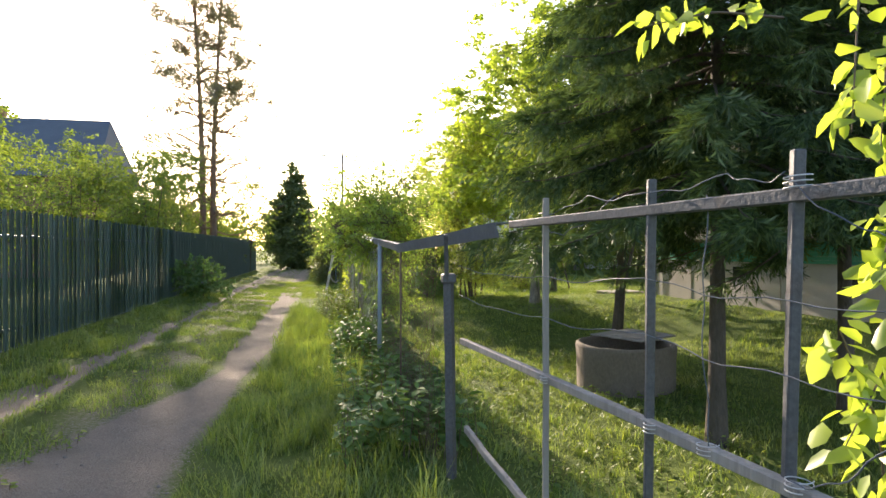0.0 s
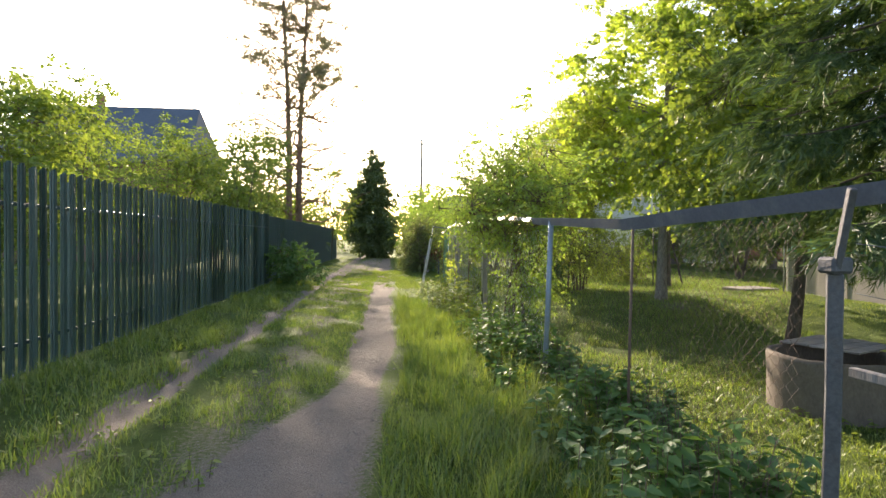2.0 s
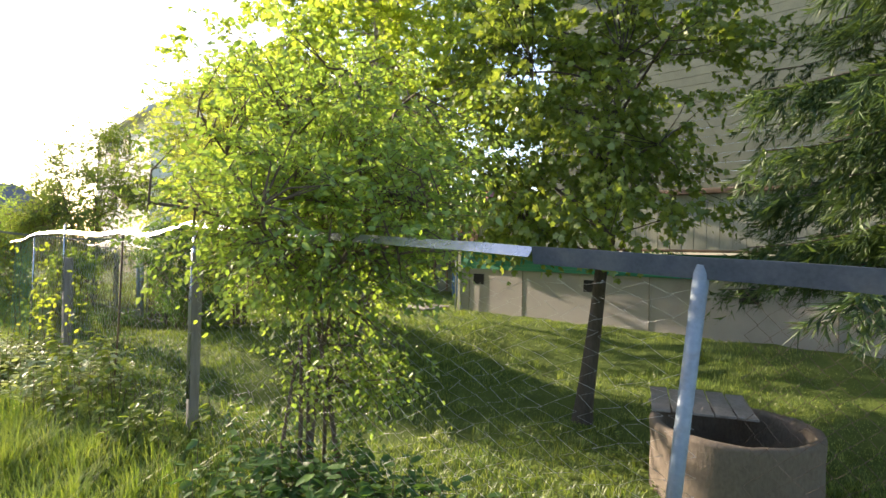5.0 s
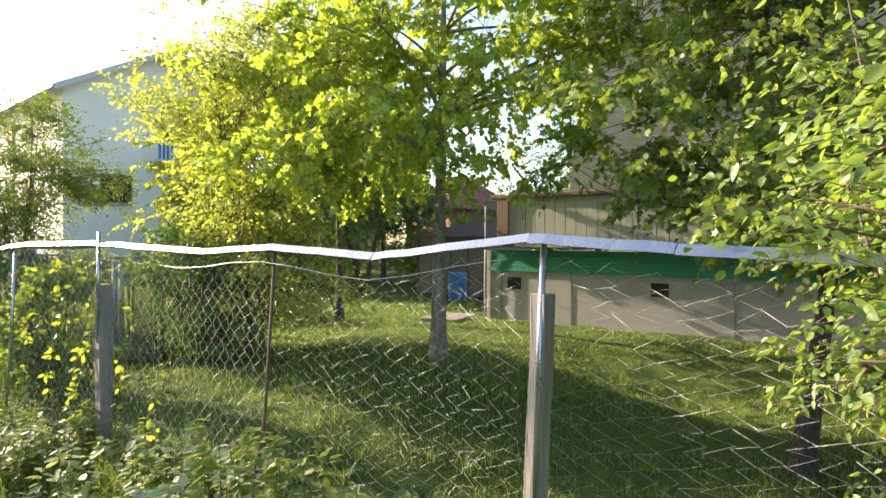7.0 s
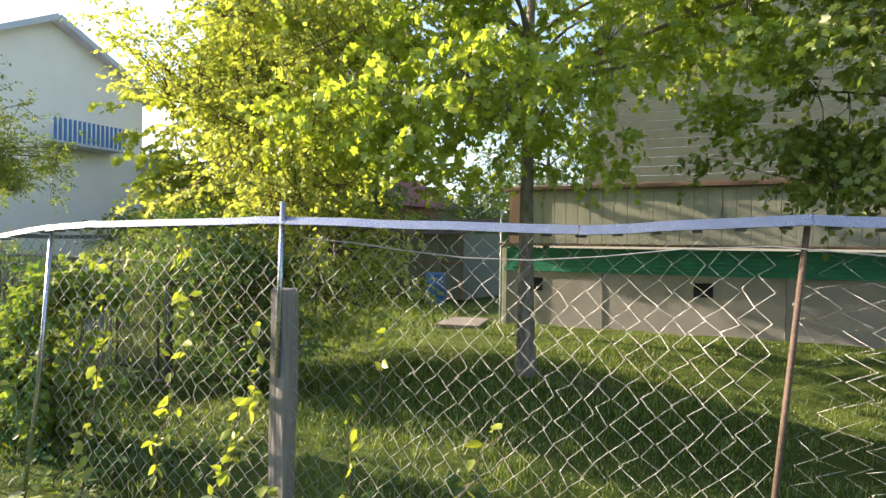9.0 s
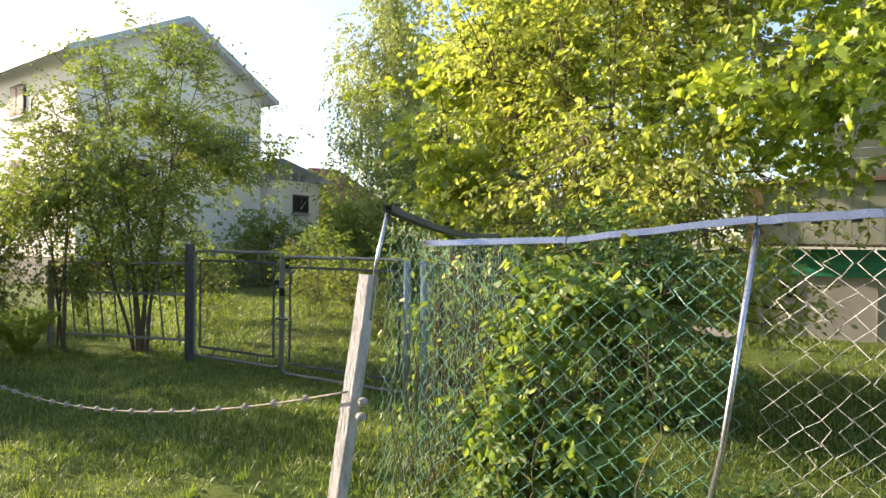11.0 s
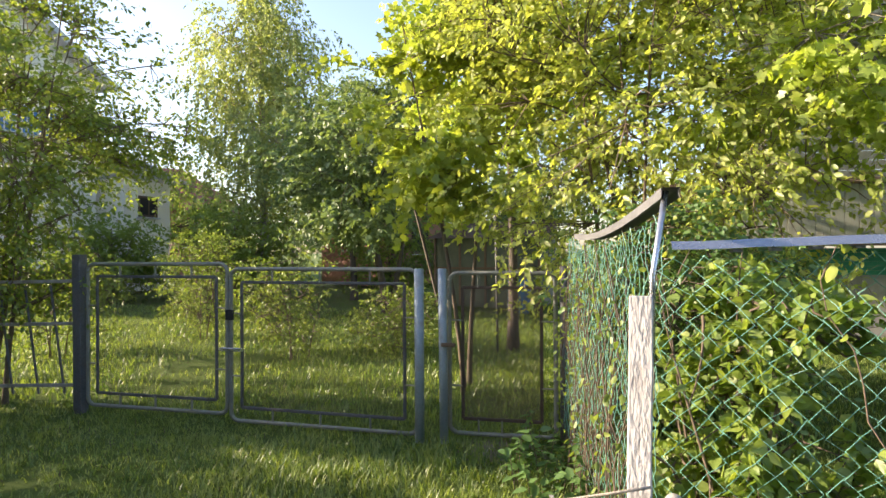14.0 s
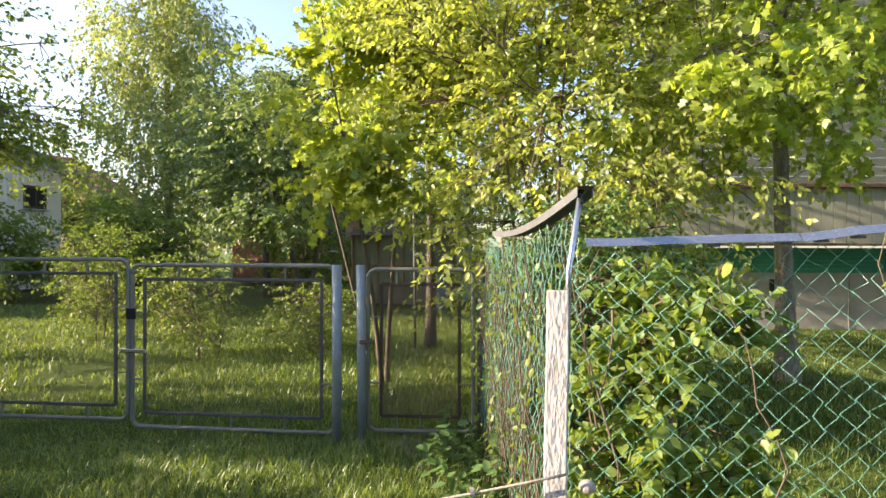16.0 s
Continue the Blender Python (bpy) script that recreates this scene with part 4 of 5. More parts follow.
tie.to_mesh(tie_me)
tie.free()
tie_me.materials.append(RUBBER)
for y in np.arange(8.2, 15.2, 0.135):
    o = part("wire_tie", tie_me, RUBBER, wire_fence)
    o.location = (FX, y, float(rail_z(y)) - 0.042)
# posts and rods
beam("post", gp(1.8, 0.75, -0.1), (1.78, 0.72, 1.3), 0.05, 0.06, GREY_PAINT, wire_fence, "grey steel post with flaking paint", wob=0.004)
part("post_cap", box_bm(0.085, 0.085, 0.06, (1.78, 0.72, 1.33), 0.01), GREY_PAINT, wire_fence)
beam("post_extension", (1.765, 0.7, 1.3), (1.74, 0.6, 1.6), 0.025, 0.03, GREY_PAINT, wire_fence)
tube_part("rod", [gp(FX, 2.32, -0.05), (FX, 2.3, 0.8), (FX, 2.27, 1.54)], 0.009, RUST, wire_fence)
tube_part("post", [gp(FX, 4.32, -0.1), (FX, 4.22, 0.7), (FX, 4.13, 1.6)], 0.026, BLUE_PAINT, wire_fence, 10, "blue-grey steel tube post")
beam("post", gp(1.72, 8.1, -0.1), (1.71, 8.04, 1.56), 0.08, 0.075, OLD_WOOD, wire_fence, "weathered wooden post, pale on its sunlit side", wob=0.008)
tube_part("rod", [(FX - 0.02, 8.06, 0.4), (FX - 0.025, 8.04, 1.2), (FX, 8.03, 1.79)], 0.014, STEEL, wire_fence)
tube_part("rod", [gp(FX, 9.98, -0.05), (FX, 9.85, 0.7), (FX, 9.76, 1.72)], 0.01, RUST, wire_fence)
beam("post", gp(1.72, 11.94, -0.1), (1.72, 11.92, 1.42), 0.1, 0.09, OLD_WOOD, wire_fence, "weathered grey wooden post with flaking surface", wob=0.01)
tube_part("rod", [(FX - 0.03, 11.92, 1.0), (FX - 0.02, 11.9, 1.84)], 0.014, STEEL, wire_fence)
tube_part("rod", [gp(FX, 13.95, -0.05), (FX, 13.8, 0.7), (FX, 13.67, 1.72)], 0.014, STEEL, wire_fence)
corner_post = beam("corner_post", (1.08, 15.5, -0.1), (1.36, 15.46, 1.43), 0.075, 0.075, PALE_WOOD, wire_fence, "leaning whitewashed wooden corner post", wob=0.008)
tube_part("rod", [(1.33, 15.43, 1.2), (1.37, 15.42, 1.5), (1.41, 15.37, 1.8)], 0.011, STEEL, wire_fence)
for dz in (0.0, 0.07):
    bm = bmesh.new()
    bmesh.ops.create_uvsphere(bm, u_segments=12, v_segments=8, radius=0.028, matrix=pose(1.2 + dz * 0.2, 15.38, 0.74 + dz) @ Matrix.Diagonal((1, 1, 0.8, 1)))
    part("insulator", bm, DISC, wire_fence, "small ceramic insulator")


def chain_link(name, x0, y0, x1, y1, zlo, ztop, material, pitch=0.052, rise=0.05, r=0.0019, jit=0.006):
    """Zigzag wires hooked into one another, hanging below a line of heights."""
    L = math.hypot(x1 - x0, y1 - y0)
    w = Heap()
    n = int(L / pitch)
    for i in range(n):
        u = i / n
        px, py = x0 + (x1 - x0) * u, y0 + (y1 - y0) * u
        top, bot = ztop(py if abs(y1 - y0) > abs(x1 - x0) else u), zlo
        m = int((top - bot) / rise)
        z = top - np.arange(m + 1) * rise
        side = np.where((np.arange(m + 1) + i) % 2 == 0, 0.0, 1.0) * pitch * 1.04
        bulge = 0.02 * np.sin(z * 2 + py * 1.3)
        ux, uy = (x1 - x0) / L, (y1 - y0) / L
        pts = np.stack([px + ux * side - uy * bulge, py + uy * side + ux * bulge, z], -1) + rng.normal(size=(m + 1, 3)) * jit
        w.tube(pts, r, 3)
    return tagged(part(name, w.mesh(name, material), material, wire_fence), kind="stuff")


chain_link("chain_link_mesh", FX + 0.02, 8.15, FX + 0.02, 9.8, 0.08, lambda y: float(rail_z(y)) - 0.06 - 0.1 * math.sin((y - 8.1) / 1.75 * math.pi) ** 2, WIRE, 0.075, 0.038, 0.0012, 0.008)
chain_link("chain_link_mesh", FX + 0.02, 9.85, FX + 0.02, 11.9, 0.08, lambda y: float(rail_z(y)) - 0.06, WIRE, r=0.0016)
chain_link("chain_link_mesh", FX + 0.02, 0.8, FX + 0.02, 4.0, -0.05, lambda y: float(rail_z(y)) - 0.1, RUST, 0.034, 0.033, 0.0011, 0.003)
chain_link("chain_link_mesh", FX + 0.02, 4.15, FX + 0.02, 8.0, 0.0, lambda y: float(rail_z(y)) - 0.1 - 0.12 * math.sin((y - 4.15) / 3.85 * math.pi) ** 2, WIRE, 0.085, 0.034, 0.0012, 0.008)
u = np.linspace(0, 1, 14)
ys = 8.2 + u * 3.6
tube_part("sagging_wire", np.stack([FX - 0.01 + 0.02 * np.sin(u * 9), ys, rail_z(ys) - 0.1 - 0.05 * np.sin(u * math.pi * 2) ** 2], -1), 0.003, WIRE, wire_fence, 4)
# return of the fence to the wicket, hung with green netting
chain_link("green_netting", 1.4, 15.4, 4.25, 15.78, 0.1, lambda u: 1.72 - 0.1 * math.sin(u * 3.1), WIRE_GREEN, 0.05, 0.05, 0.0016, 0.007)
for y0, y1, coat in ((11.95, 13.66, WIRE), (13.72, 15.35, WIRE_GREEN)):
    chain_link("chain_link_mesh", FX + 0.02, y0, FX + 0.02, y1, 0.06, lambda y: float(rail_z(y)) - 0.06, coat, 0.055, 0.052, 0.0022, 0.005)
u = np.linspace(0, 1, 12)
cap_pts = np.stack([1.38 + 2.1 * u, 15.36 + 0.31 * u, 1.8 - 0.2 * u + 0.11 * u * u - 0.03 * np.sin(u * 3.1)], -1)
cap = bmesh.new()
rows_ = []
for p in cap_pts:
    rows_.append([cap.verts.new((p[0], p[1] + dy, p[2] + dz)) for dy, dz in ((-0.03, -0.035), (-0.03, 0.0), (0.03, 0.0), (0.03, -0.035), (0.024, -0.006), (-0.024, -0.006))])
for a, b in zip(rows_, rows_[1:]):
    for j in range(6):
        cap.faces.new((a[j], b[j], b[(j + 1) % 6], a[(j + 1) % 6]))
bmesh.ops.recalc_face_normals(cap, faces=cap.faces)
part("rubber_capping", cap, RUBBER, wire_fence, "dark bent capping strip")

# climbing vines on the mesh
for x0, y0, z1, n in ((1.6, 12.55, 1.6, 22), (1.62, 13.2, 1.55, 16), (1.6, 14.15, 1.65, 6), (1.62, 14.7, 1.6, 4), (1.62, 12.1, 1.3, 24), (1.64, 11.4, 1.3, 10), (1.62, 10.9, 0.9, 7)):
    ob = thing("climbing_vine", (x0, y0, 0), "young vine with yellow-green leaves climbing the wire mesh", "vine", "vines on the fence")
    w = Heap()
    t = np.linspace(0, 1, 14)
    pts = np.stack([0.02 * np.sin(t * 9), 0.1 * np.sin(t * 6 + y0) + 0.03 * np.sin(t * 23), z1 * t], -1)
    w.tube(pts, np.linspace(0.005, 0.002, 14), 4)
    part("stem", w.mesh("stem", TWIG), TWIG, ob)
    g = rng.choice([0.25, 0.4, 0.55, 0.7, 0.85, 0.98], n * 2) + rng.normal(size=n * 2) * 0.03
    p = np.stack([np.interp(g, t, pts[:, c]) for c in range(3)], -1) + rng.normal(size=(n * 2, 3)) * 0.02
    part("foliage", leaf_mesh("foliage", p, rng.normal(size=(n * 2, 3)) + np.array([-0.5, 0, -0.7]), 0.07, L_VINE, OVAL, 0.3), L_VINE, ob)
ob = thing("climbing_vine", (0, 0, 0), "ivy hanging in the green netting beside the wicket", "vine", "vines on the fence")
n = 700
u = rng.uniform(0.05, 1, n)
p = np.stack([1.4 + 2.85 * u, 15.4 + 0.38 * u, 1.5 * rng.uniform(0, 1, n) ** 0.8], -1) + rng.normal(size=(n, 3)) * np.array([0.05, 0.08, 0.05])
part("foliage", leaf_mesh("foliage", p, rng.normal(size=(n, 3)) + np.array([-0.4, 0, -0.6]), 0.042, L_BUSH, OVAL, 0.3), L_BUSH, ob)
w = Heap()
for i in range(70):
    u0 = rng.uniform(0.05, 1)
    q = np.linspace(0, 1, 9)
    w.tube(np.stack([1.4 + 2.85 * u0 + 0.06 * np.sin(q * 8 + i), 15.4 + 0.38 * u0 + 0.05 * np.cos(q * 7 + i), (0.8 + 0.9 * rng.uniform()) * q], -1), 0.0035, 3)
part("stem", w.mesh("stem", TWIG), TWIG, ob)

# ---- steel frame fence at the start of the walk ----
frame_fence = thing("steel_frame_fence", (0, 0, 0), "grey steel frame fence strung with loose wire", "fence")


def ffx(y):
    return 1.87 - 0.105 * (y - 0.75)


for y, top in ((-0.37, 1.74), (-1.09, 1.74), (-1.62, 1.75), (-2.3, 1.74), (-3.1, 1.74), (-4.0, 1.74)):
    beam("post", (ffx(y) + 0.03, y + 0.1, float(gz(ffx(y), y)) - 0.1), (ffx(y), y, top), 0.028, 0.028, GREY_PAINT if y < -0.5 else OLD_WOOD, frame_fence, wob=0.003)
beam("top_rail", (ffx(-4.5), -4.5, 1.655), (ffx(0.0), 0.0, 1.635), 0.03, 0.036, GREY_PAINT, frame_fence, wob=0.004)
beam("middle_rail", (ffx(-4.5), -4.5, 0.92), (ffx(0.74), 0.74, 0.94), 0.034, 0.036, OLD_WOOD, frame_fence, "weathered wooden rail", wob=0.01)
beam("lower_rail", (ffx(0.7), 0.68, 0.4), (ffx(-0.37), -0.3, 0.25), 0.03, 0.04, OLD_WOOD, frame_fence, wob=0.006)


def wire(pts, r=0.0019):
    p = np.array(pts, float)
    t = np.linspace(0, len(p) - 1, 8 * (len(p) - 1) + 1)
    q = np.stack([np.interp(t, np.arange(len(p)), p[:, c]) for c in range(3)], -1)
    q[:, 2] -= 0.02 * np.sin((t % 1) * math.pi)
    q += np.stack([0.006 * np.sin(t * 9), 0 * t, 0.006 * np.cos(t * 11)], -1)
    tube_part("loose_wire", q, r, DARKENED_STEEL, frame_fence, 5)


for z in (1.41, 1.23):
    wire([(ffx(y) - 0.03, y, z + 0.02 * math.sin(y * 5)) for y in (0.7, -0.37, -1.09, -1.62, -2.3, -3.1, -4)])
wire([(ffx(-0.3), -0.3, 1.67), (ffx(-0.7), -0.7, 1.72), (ffx(-1.09) - 0.03, -1.09, 1.7), (ffx(-1.4), -1.4, 1.72), (ffx(-1.62) - 0.03, -1.62, 1.69)])
wire([(ffx(-0.35), -0.35, 1.62), (ffx(-0.5), -0.55, 1.58), (ffx(-0.9), -0.9, 1.71)])
wire([(ffx(-1.62) - 0.03, -1.62, 1.68), (ffx(-1.8), -1.8, 1.55), (ffx(-2.0), -2.05, 1.45)])
wire([(ffx(-1.33), -1.33, 1.66), (ffx(-1.33) - 0.01, -1.32, 1.3), (ffx(-1.33), -1.34, 0.95)])
wire([(ffx(-1.62) - 0.03, -1.62, 0.96), (ffx(-1.8) - 0.05, -1.8, 1.05), (ffx(-1.9), -1.95, 1.3)])
for y, z in ((-1.62, 1.67), (-1.62, 0.95), (-1.33, 0.94), (-0.37, 0.93), (-1.09, 0.93)):
    q = np.linspace(0, 18, 60)
    tube_part("wire_binding", np.stack([ffx(y) + 0.03 * np.cos(q), y + 0.03 * np.sin(q), z + (q - 9) * 0.002], -1), 0.002, WIRE, frame_fence, 4)
# overhanging branch close to the start
branch = thing("apple_branch", (2.55, -1.35, 0), "leafy bright green branches hanging over the steel fence", "branch")
w, P, A = Heap(), [], []
for pts in ([(0.6, 0.9, 2.6), (0.0, 0.6, 2.46), (-0.42, 0.42, 2.3)], [(0.5, 0.3, 2.6), (0.1, 0.05, 2.35), (-0.04, -0.05, 1.85)], [(0.6, 0.2, 2.2), (0.2, 0.05, 2.1), (0.0, -0.1, 1.75)], [(0.4, 0.2, 0.2), (0.0, -0.1, 1.0), (-0.22, -0.18, 1.3)], [(0.5, 0, 1.5), (0.0, -0.15, 1.25), (-0.24, -0.2, 0.98)], [(0.5, 0.1, 0.9), (0.1, -0.1, 1.1), (-0.1, -0.2, 0.85)], [(0.5, 0.1, 1.9), (0.1, -0.05, 1.6), (-0.06, -0.15, 1.42)]):
    p = np.array(pts)
    t = np.linspace(0, 2, 12)
    q = np.stack([np.interp(t, [0, 1, 2], p[:, c]) for c in range(3)], -1)
    w.tube(q, np.linspace(0.007, 0.002, 12), 4)
    for i in range(34):
        s = 0.3 + 1.7 * rng.uniform(0, 1) ** 0.7
        P.append([np.interp(s, [0, 1, 2], p[:, c]) + rng.normal() * 0.03 for c in range(3)])
        A.append(rng.normal(size=3) * 0.7 + np.array([-0.3, -0.2, -0.8]))
tagged(part("twig", w.mesh("twig", TWIG), TWIG, branch), kind="stuff")
part("foliage", leaf_mesh("foliage", np.array(P), np.array(A), 0.09, L_MAPLE, OVAL, 0.3), L_MAPLE, branch)

# ---- concrete well ring ----
ring = thing("concrete_well_ring", (5.5, 5.2, -0.6), "open weathered concrete well ring with a rounded rim", "well ring")
bm = bmesh.new()
R, Ri, H = 0.72, 0.64, 0.68
prof = [(R, 0), (R * 1.0, 0.2), (R, 0.45), (R + 0.015, H - 0.05), (R + 0.005, H - 0.01), (R - 0.03, H), (Ri + 0.01, H - 0.01), (Ri, H - 0.05), (Ri, 0.02)]
vs = []
for i in range(48):
    a = i * 2 * math.pi / 48
    vs.append([bm.verts.new(((r + 0.006 * noise.noise(Vector((math.cos(a) * 2, math.sin(a) * 2, z * 4)))) * math.cos(a), (r + 0.006 * noise.noise(Vector((math.cos(a) * 3, math.sin(a) * 3, z * 4)))) * math.sin(a), z + (0.012 * noise.noise(Vector((math.cos(a) * 4, math.sin(a) * 4, 5))) if z > 0.5 else 0))) for r, z in prof])
for i in range(48):
    for j in range(8):
        f = bm.faces.new((vs[i][j], vs[(i + 1) % 48][j], vs[(i + 1) % 48][j + 1], vs[i][j + 1]))
        f.smooth = True
bmesh.ops.recalc_face_normals(bm, faces=bm.faces)
part("ring", bm, WELL, ring)
bm = bmesh.new()
bmesh.ops.create_circle(bm, cap_ends=True, segments=32, radius=Ri, matrix=Matrix.Translation((0, 0, 0.18)))
part("soil_fill", bm, BROWN_WOOD, ring, "dark damp bottom")
lid = thing("well_cover", (5.8, 5.65, 0.09), "weathered board cover pushed half off the well ring", "cover", rz=25)
for i in range(5):
    beam("board", (-0.4, -0.42 + i * 0.19, 0.012 + 0.004 * (i % 2)), (0.55 + 0.05 * (i % 3), -0.42 + i * 0.19, 0.014), 0.175, 0.024, OLD_WOOD, lid, wob=0.004)
beam("batten", (0.1, -0.5, -0.012), (0.1, 0.45, -0.012), 0.06, 0.02, OLD_WOOD, lid)

# ---- green fence on the left ----
green_fence = thing("metal_picket_fence", (0, 0, 0), "tall dark green metal picket fence", "fence")
bm = bmesh.new()
prof = [(-0.062, 0.0), (-0.055, 0.012), (-0.03, 0.006), (-0.022, 0.02), (0.0, 0.026), (0.022, 0.02), (0.03, 0.006), (0.055, 0.012), (0.062, 0.0)]
lo = [bm.verts.new((x_, y_, 0.0)) for y_, x_ in prof]
hi = [bm.verts.new((x_, y_, 1.98 + 0.03 * (1 - (y_ / 0.062) ** 2))) for y_, x_ in prof]
for j in range(8):
    bm.faces.new((lo[j], lo[j + 1], hi[j + 1], hi[j]))
bmesh.ops.solidify(bm, geom=bm.faces[:], thickness=0.0015)
slat_me = bpy.data.meshes.new("slat")
bm.to_mesh(slat_me)
bm.free()
slat_me.materials.append(FENCE_GREEN)
GX = -3.34
for i in range(116):
    y = -4.6 + i * 0.177
    o = part("slat", slat_me, FENCE_GREEN, green_fence)
    o.matrix_local = pose(GX, y, 0.1 + 0.008 * math.sin(i * 2.1), 0, 0.15 * math.sin(i * 1.7), 1.5 * math.sin(i * 3.3))
for z in (0.38, 1.72):
    beam("rail", (GX - 0.035, -4.8, z), (GX - 0.035, 16.1, z), 0.02, 0.04, FENCE_GREEN, green_fence)
for y in np.arange(-4.4, 16.2, 2.5):
    beam("post", (GX - 0.08, y, -0.1), (GX - 0.08, y, 2.02), 0.06, 0.06, FENCE_GREEN, green_fence)
screw = bmesh.new()
bmesh.ops.create_cone(screw, cap_ends=True, segments=6, radius1=0.011, radius2=0.007, depth=0.008, matrix=Matrix.Rotation(radians(90), 4, "Y"))
screw_me = bpy.data.meshes.new("screw")
screw.to_mesh(screw_me)
screw.free()
screw_me.materials.append(STEEL)
for i in range(116):
    for z in (0.13, 1.72):
        o = part("screw", screw_me, STEEL, green_fence)
        o.location = (GX + 0.034, -4.6 + i * 0.177, z)
far_fence = thing("sheet_metal_fence", (0, 0, 0), "grey-green profiled sheet fence farther along the lane", "fence")
bm = bmesh.new()
n = 260
col = [[bm.verts.new((GX - 0.25 + 0.03 * (1 if (i // 2) % 2 else -1), 16.5 + i * 0.09, z)) for z in (0.05, 2.1)] for i in range(n)]
for a, b in zip(col, col[1:]):
    bm.faces.new((a[0], b[0], b[1], a[1]))
bmesh.ops.solidify(bm, geom=bm.faces[:], thickness=0.003)
part("sheet", bm, FENCE_FAR, far_fence)
for y in np.arange(16.6, 39, 2.5):
    beam("post", (GX - 0.33, y, -0.1), (GX - 0.33, y, 2.12), 0.06, 0.06, FENCE_FAR, far_fence)

# ---- gate, wicket and drive ----
GXX = 4.35
gate_post_pair = thing("gate_posts", (4.22, 16.95, 0), "pair of blue-grey steel tube gate posts", "gate post")
tube_part("post", [(0, 0.1, -0.3), (0.0, 0.1, 1.44)], 0.042, BLUE_PAINT, gate_post_pair, 14)
tube_part("post", [(0.02, -0.12, -0.3), (0.0, -0.11, 1.44)], 0.038, BLUE_PAINT, gate_post_pair, 14)
part("latch", box_bm(0.05, 0.12, 0.03, (-0.03, -0.17, 0.78), 0.004), RUST, gate_post_pair, "rusty latch")
left_post = thing("gate_post", (GXX, 20.8, 0), "grey steel gate post with hinge", "gate post")
beam("post", (0, 0, -0.3), (0.0, 0.02, 1.58), 0.1, 0.1, GREY_PAINT, left_post)
right_post = thing("gate_post", (4.36, 15.8, 0), "slim grey steel wicket post", "gate post")
tube_part("post", [(0, 0, -0.3), (0.0, 0.0, 1.46)], 0.035, GREY_PAINT, right_post, 12)


def rounded(y0, y1, z0, z1, r, n=5):
    pts = []
    for cy, cz, a0 in ((y1 - r, z1 - r, 0), (y0 + r, z1 - r, 90), (y0 + r, z0 + r, 180), (y1 - r, z0 + r, 270)):
        for i in range(n + 1):
            a = radians(a0 + 90 * i / n)
            pts.append((0, cy + r * math.cos(a), cz + r * math.sin(a)))
    pts.append(pts[0])
    pts.append(pts[1])
    return pts


def gate_leaf(name, at, rz, width, z0, z1, label, meshed):
    ob = thing(name, at, label, "gate", rz=rz)
    tube_part("outer_frame", rounded(0, width, z0, z1, 0.08), 0.02, GATE_PAINT, ob, 10)
    i0, i1, j0, j1 = 0.12, width - 0.12, z0 + 0.13, z1 - 0.13
    for a, b in (((0, i0, j0), (0, i1, j0)), ((0, i0, j1), (0, i1, j1)), ((0, i0, j0), (0, i0, j1)), ((0, i1, j0), (0, i1, j1))):
        beam("inner_bar", a, b, 0.022, 0.028, DARK_FRAME if meshed else GREY_PAINT, ob)
    for s in (0.2, 0.5, 0.8):
        for za, zb in ((z0 + 0.01, j0), (j1, z1 - 0.01)):
            beam("spacer", (0, i0 + (i1 - i0) * s, za), (0, i0 + (i1 - i0) * s, zb), 0.03, 0.012, GATE_PAINT, ob)
    for s in (0.25, 0.75):
        for ya, yb in ((0.01, i0), (i1, width - 0.01)):
            beam("spacer", (0, ya, j0 + (j1 - j0) * s), (0, yb, j0 + (j1 - j0) * s), 0.03, 0.012, GATE_PAINT, ob)
    w = Heap()
    step = 0.02 if meshed else 0.026
    r = 0.0017 if meshed else 0.0008
    wd, ht = i1 - i0, j1 - j0
    for sgn in (1, -1):
        for c in np.arange(-ht, wd, step):
            ya, yb = max(0, c), min(wd, c + ht)
            if yb - ya < 0.01:
                continue
            za, zb = (ya - c), (yb - c)
            if sgn < 0:
                za, zb = ht - za, ht - zb
            w.tube([(0, i0 + ya, j0 + za), (0, i0 + yb, j0 + zb)], r, 3)
    tagged(part("wire_panel", w.mesh("wire_panel", RUST), RUST, ob), kind="stuff")
    return ob


wicket = gate_leaf("wicket_gate", (4.36, 15.87, 0), 2, 0.93, -0.02, 1.4, "narrow wicket gate with a fine wire mesh panel", True)
leaf_a = gate_leaf("gate_leaf", (4.33, 17.1, 0), -1, 1.92, -0.06, 1.43, "drive gate leaf of bent tube with wire infill", False)
leaf_b = gate_leaf("gate_leaf", (4.36, 19.06, 0.02), 0, 1.66, -0.02, 1.46, "drive gate leaf of bent tube with wire infill", False)
bolt = part("bolt", box_bm(0.03, 0.26, 0.035, (-0.03, 1.9, 0.64), 0.005), STEEL, leaf_a, "steel sliding bolt")
part("lock_plate", box_bm(0.02, 0.09, 0.1, (-0.025, 1.92, 0.98), 0.005), DARK, leaf_a)
garden_fence = thing("rail_fence", (GXX, 20.85, 0), "old rail fence with slanting bars beside the gate", "fence", rz=12)
for z in (1.3, 0.85, 0.2):
    beam("rail", (0, 0, z), (0, 2.6, z - 0.03), 0.025, 0.035, OLD_WOOD, garden_fence)
for i in range(9):
    beam("bar", (0.02, 0.15 + i * 0.28, 0.1), (0.02, 0.3 + i * 0.28, 1.25), 0.02, 0.02, GREY_PAINT, garden_fence)
beam("post", (0, 2.6, -0.2), (0, 2.6, 1.3), 0.07, 0.07, OLD_WOOD, garden_fence)
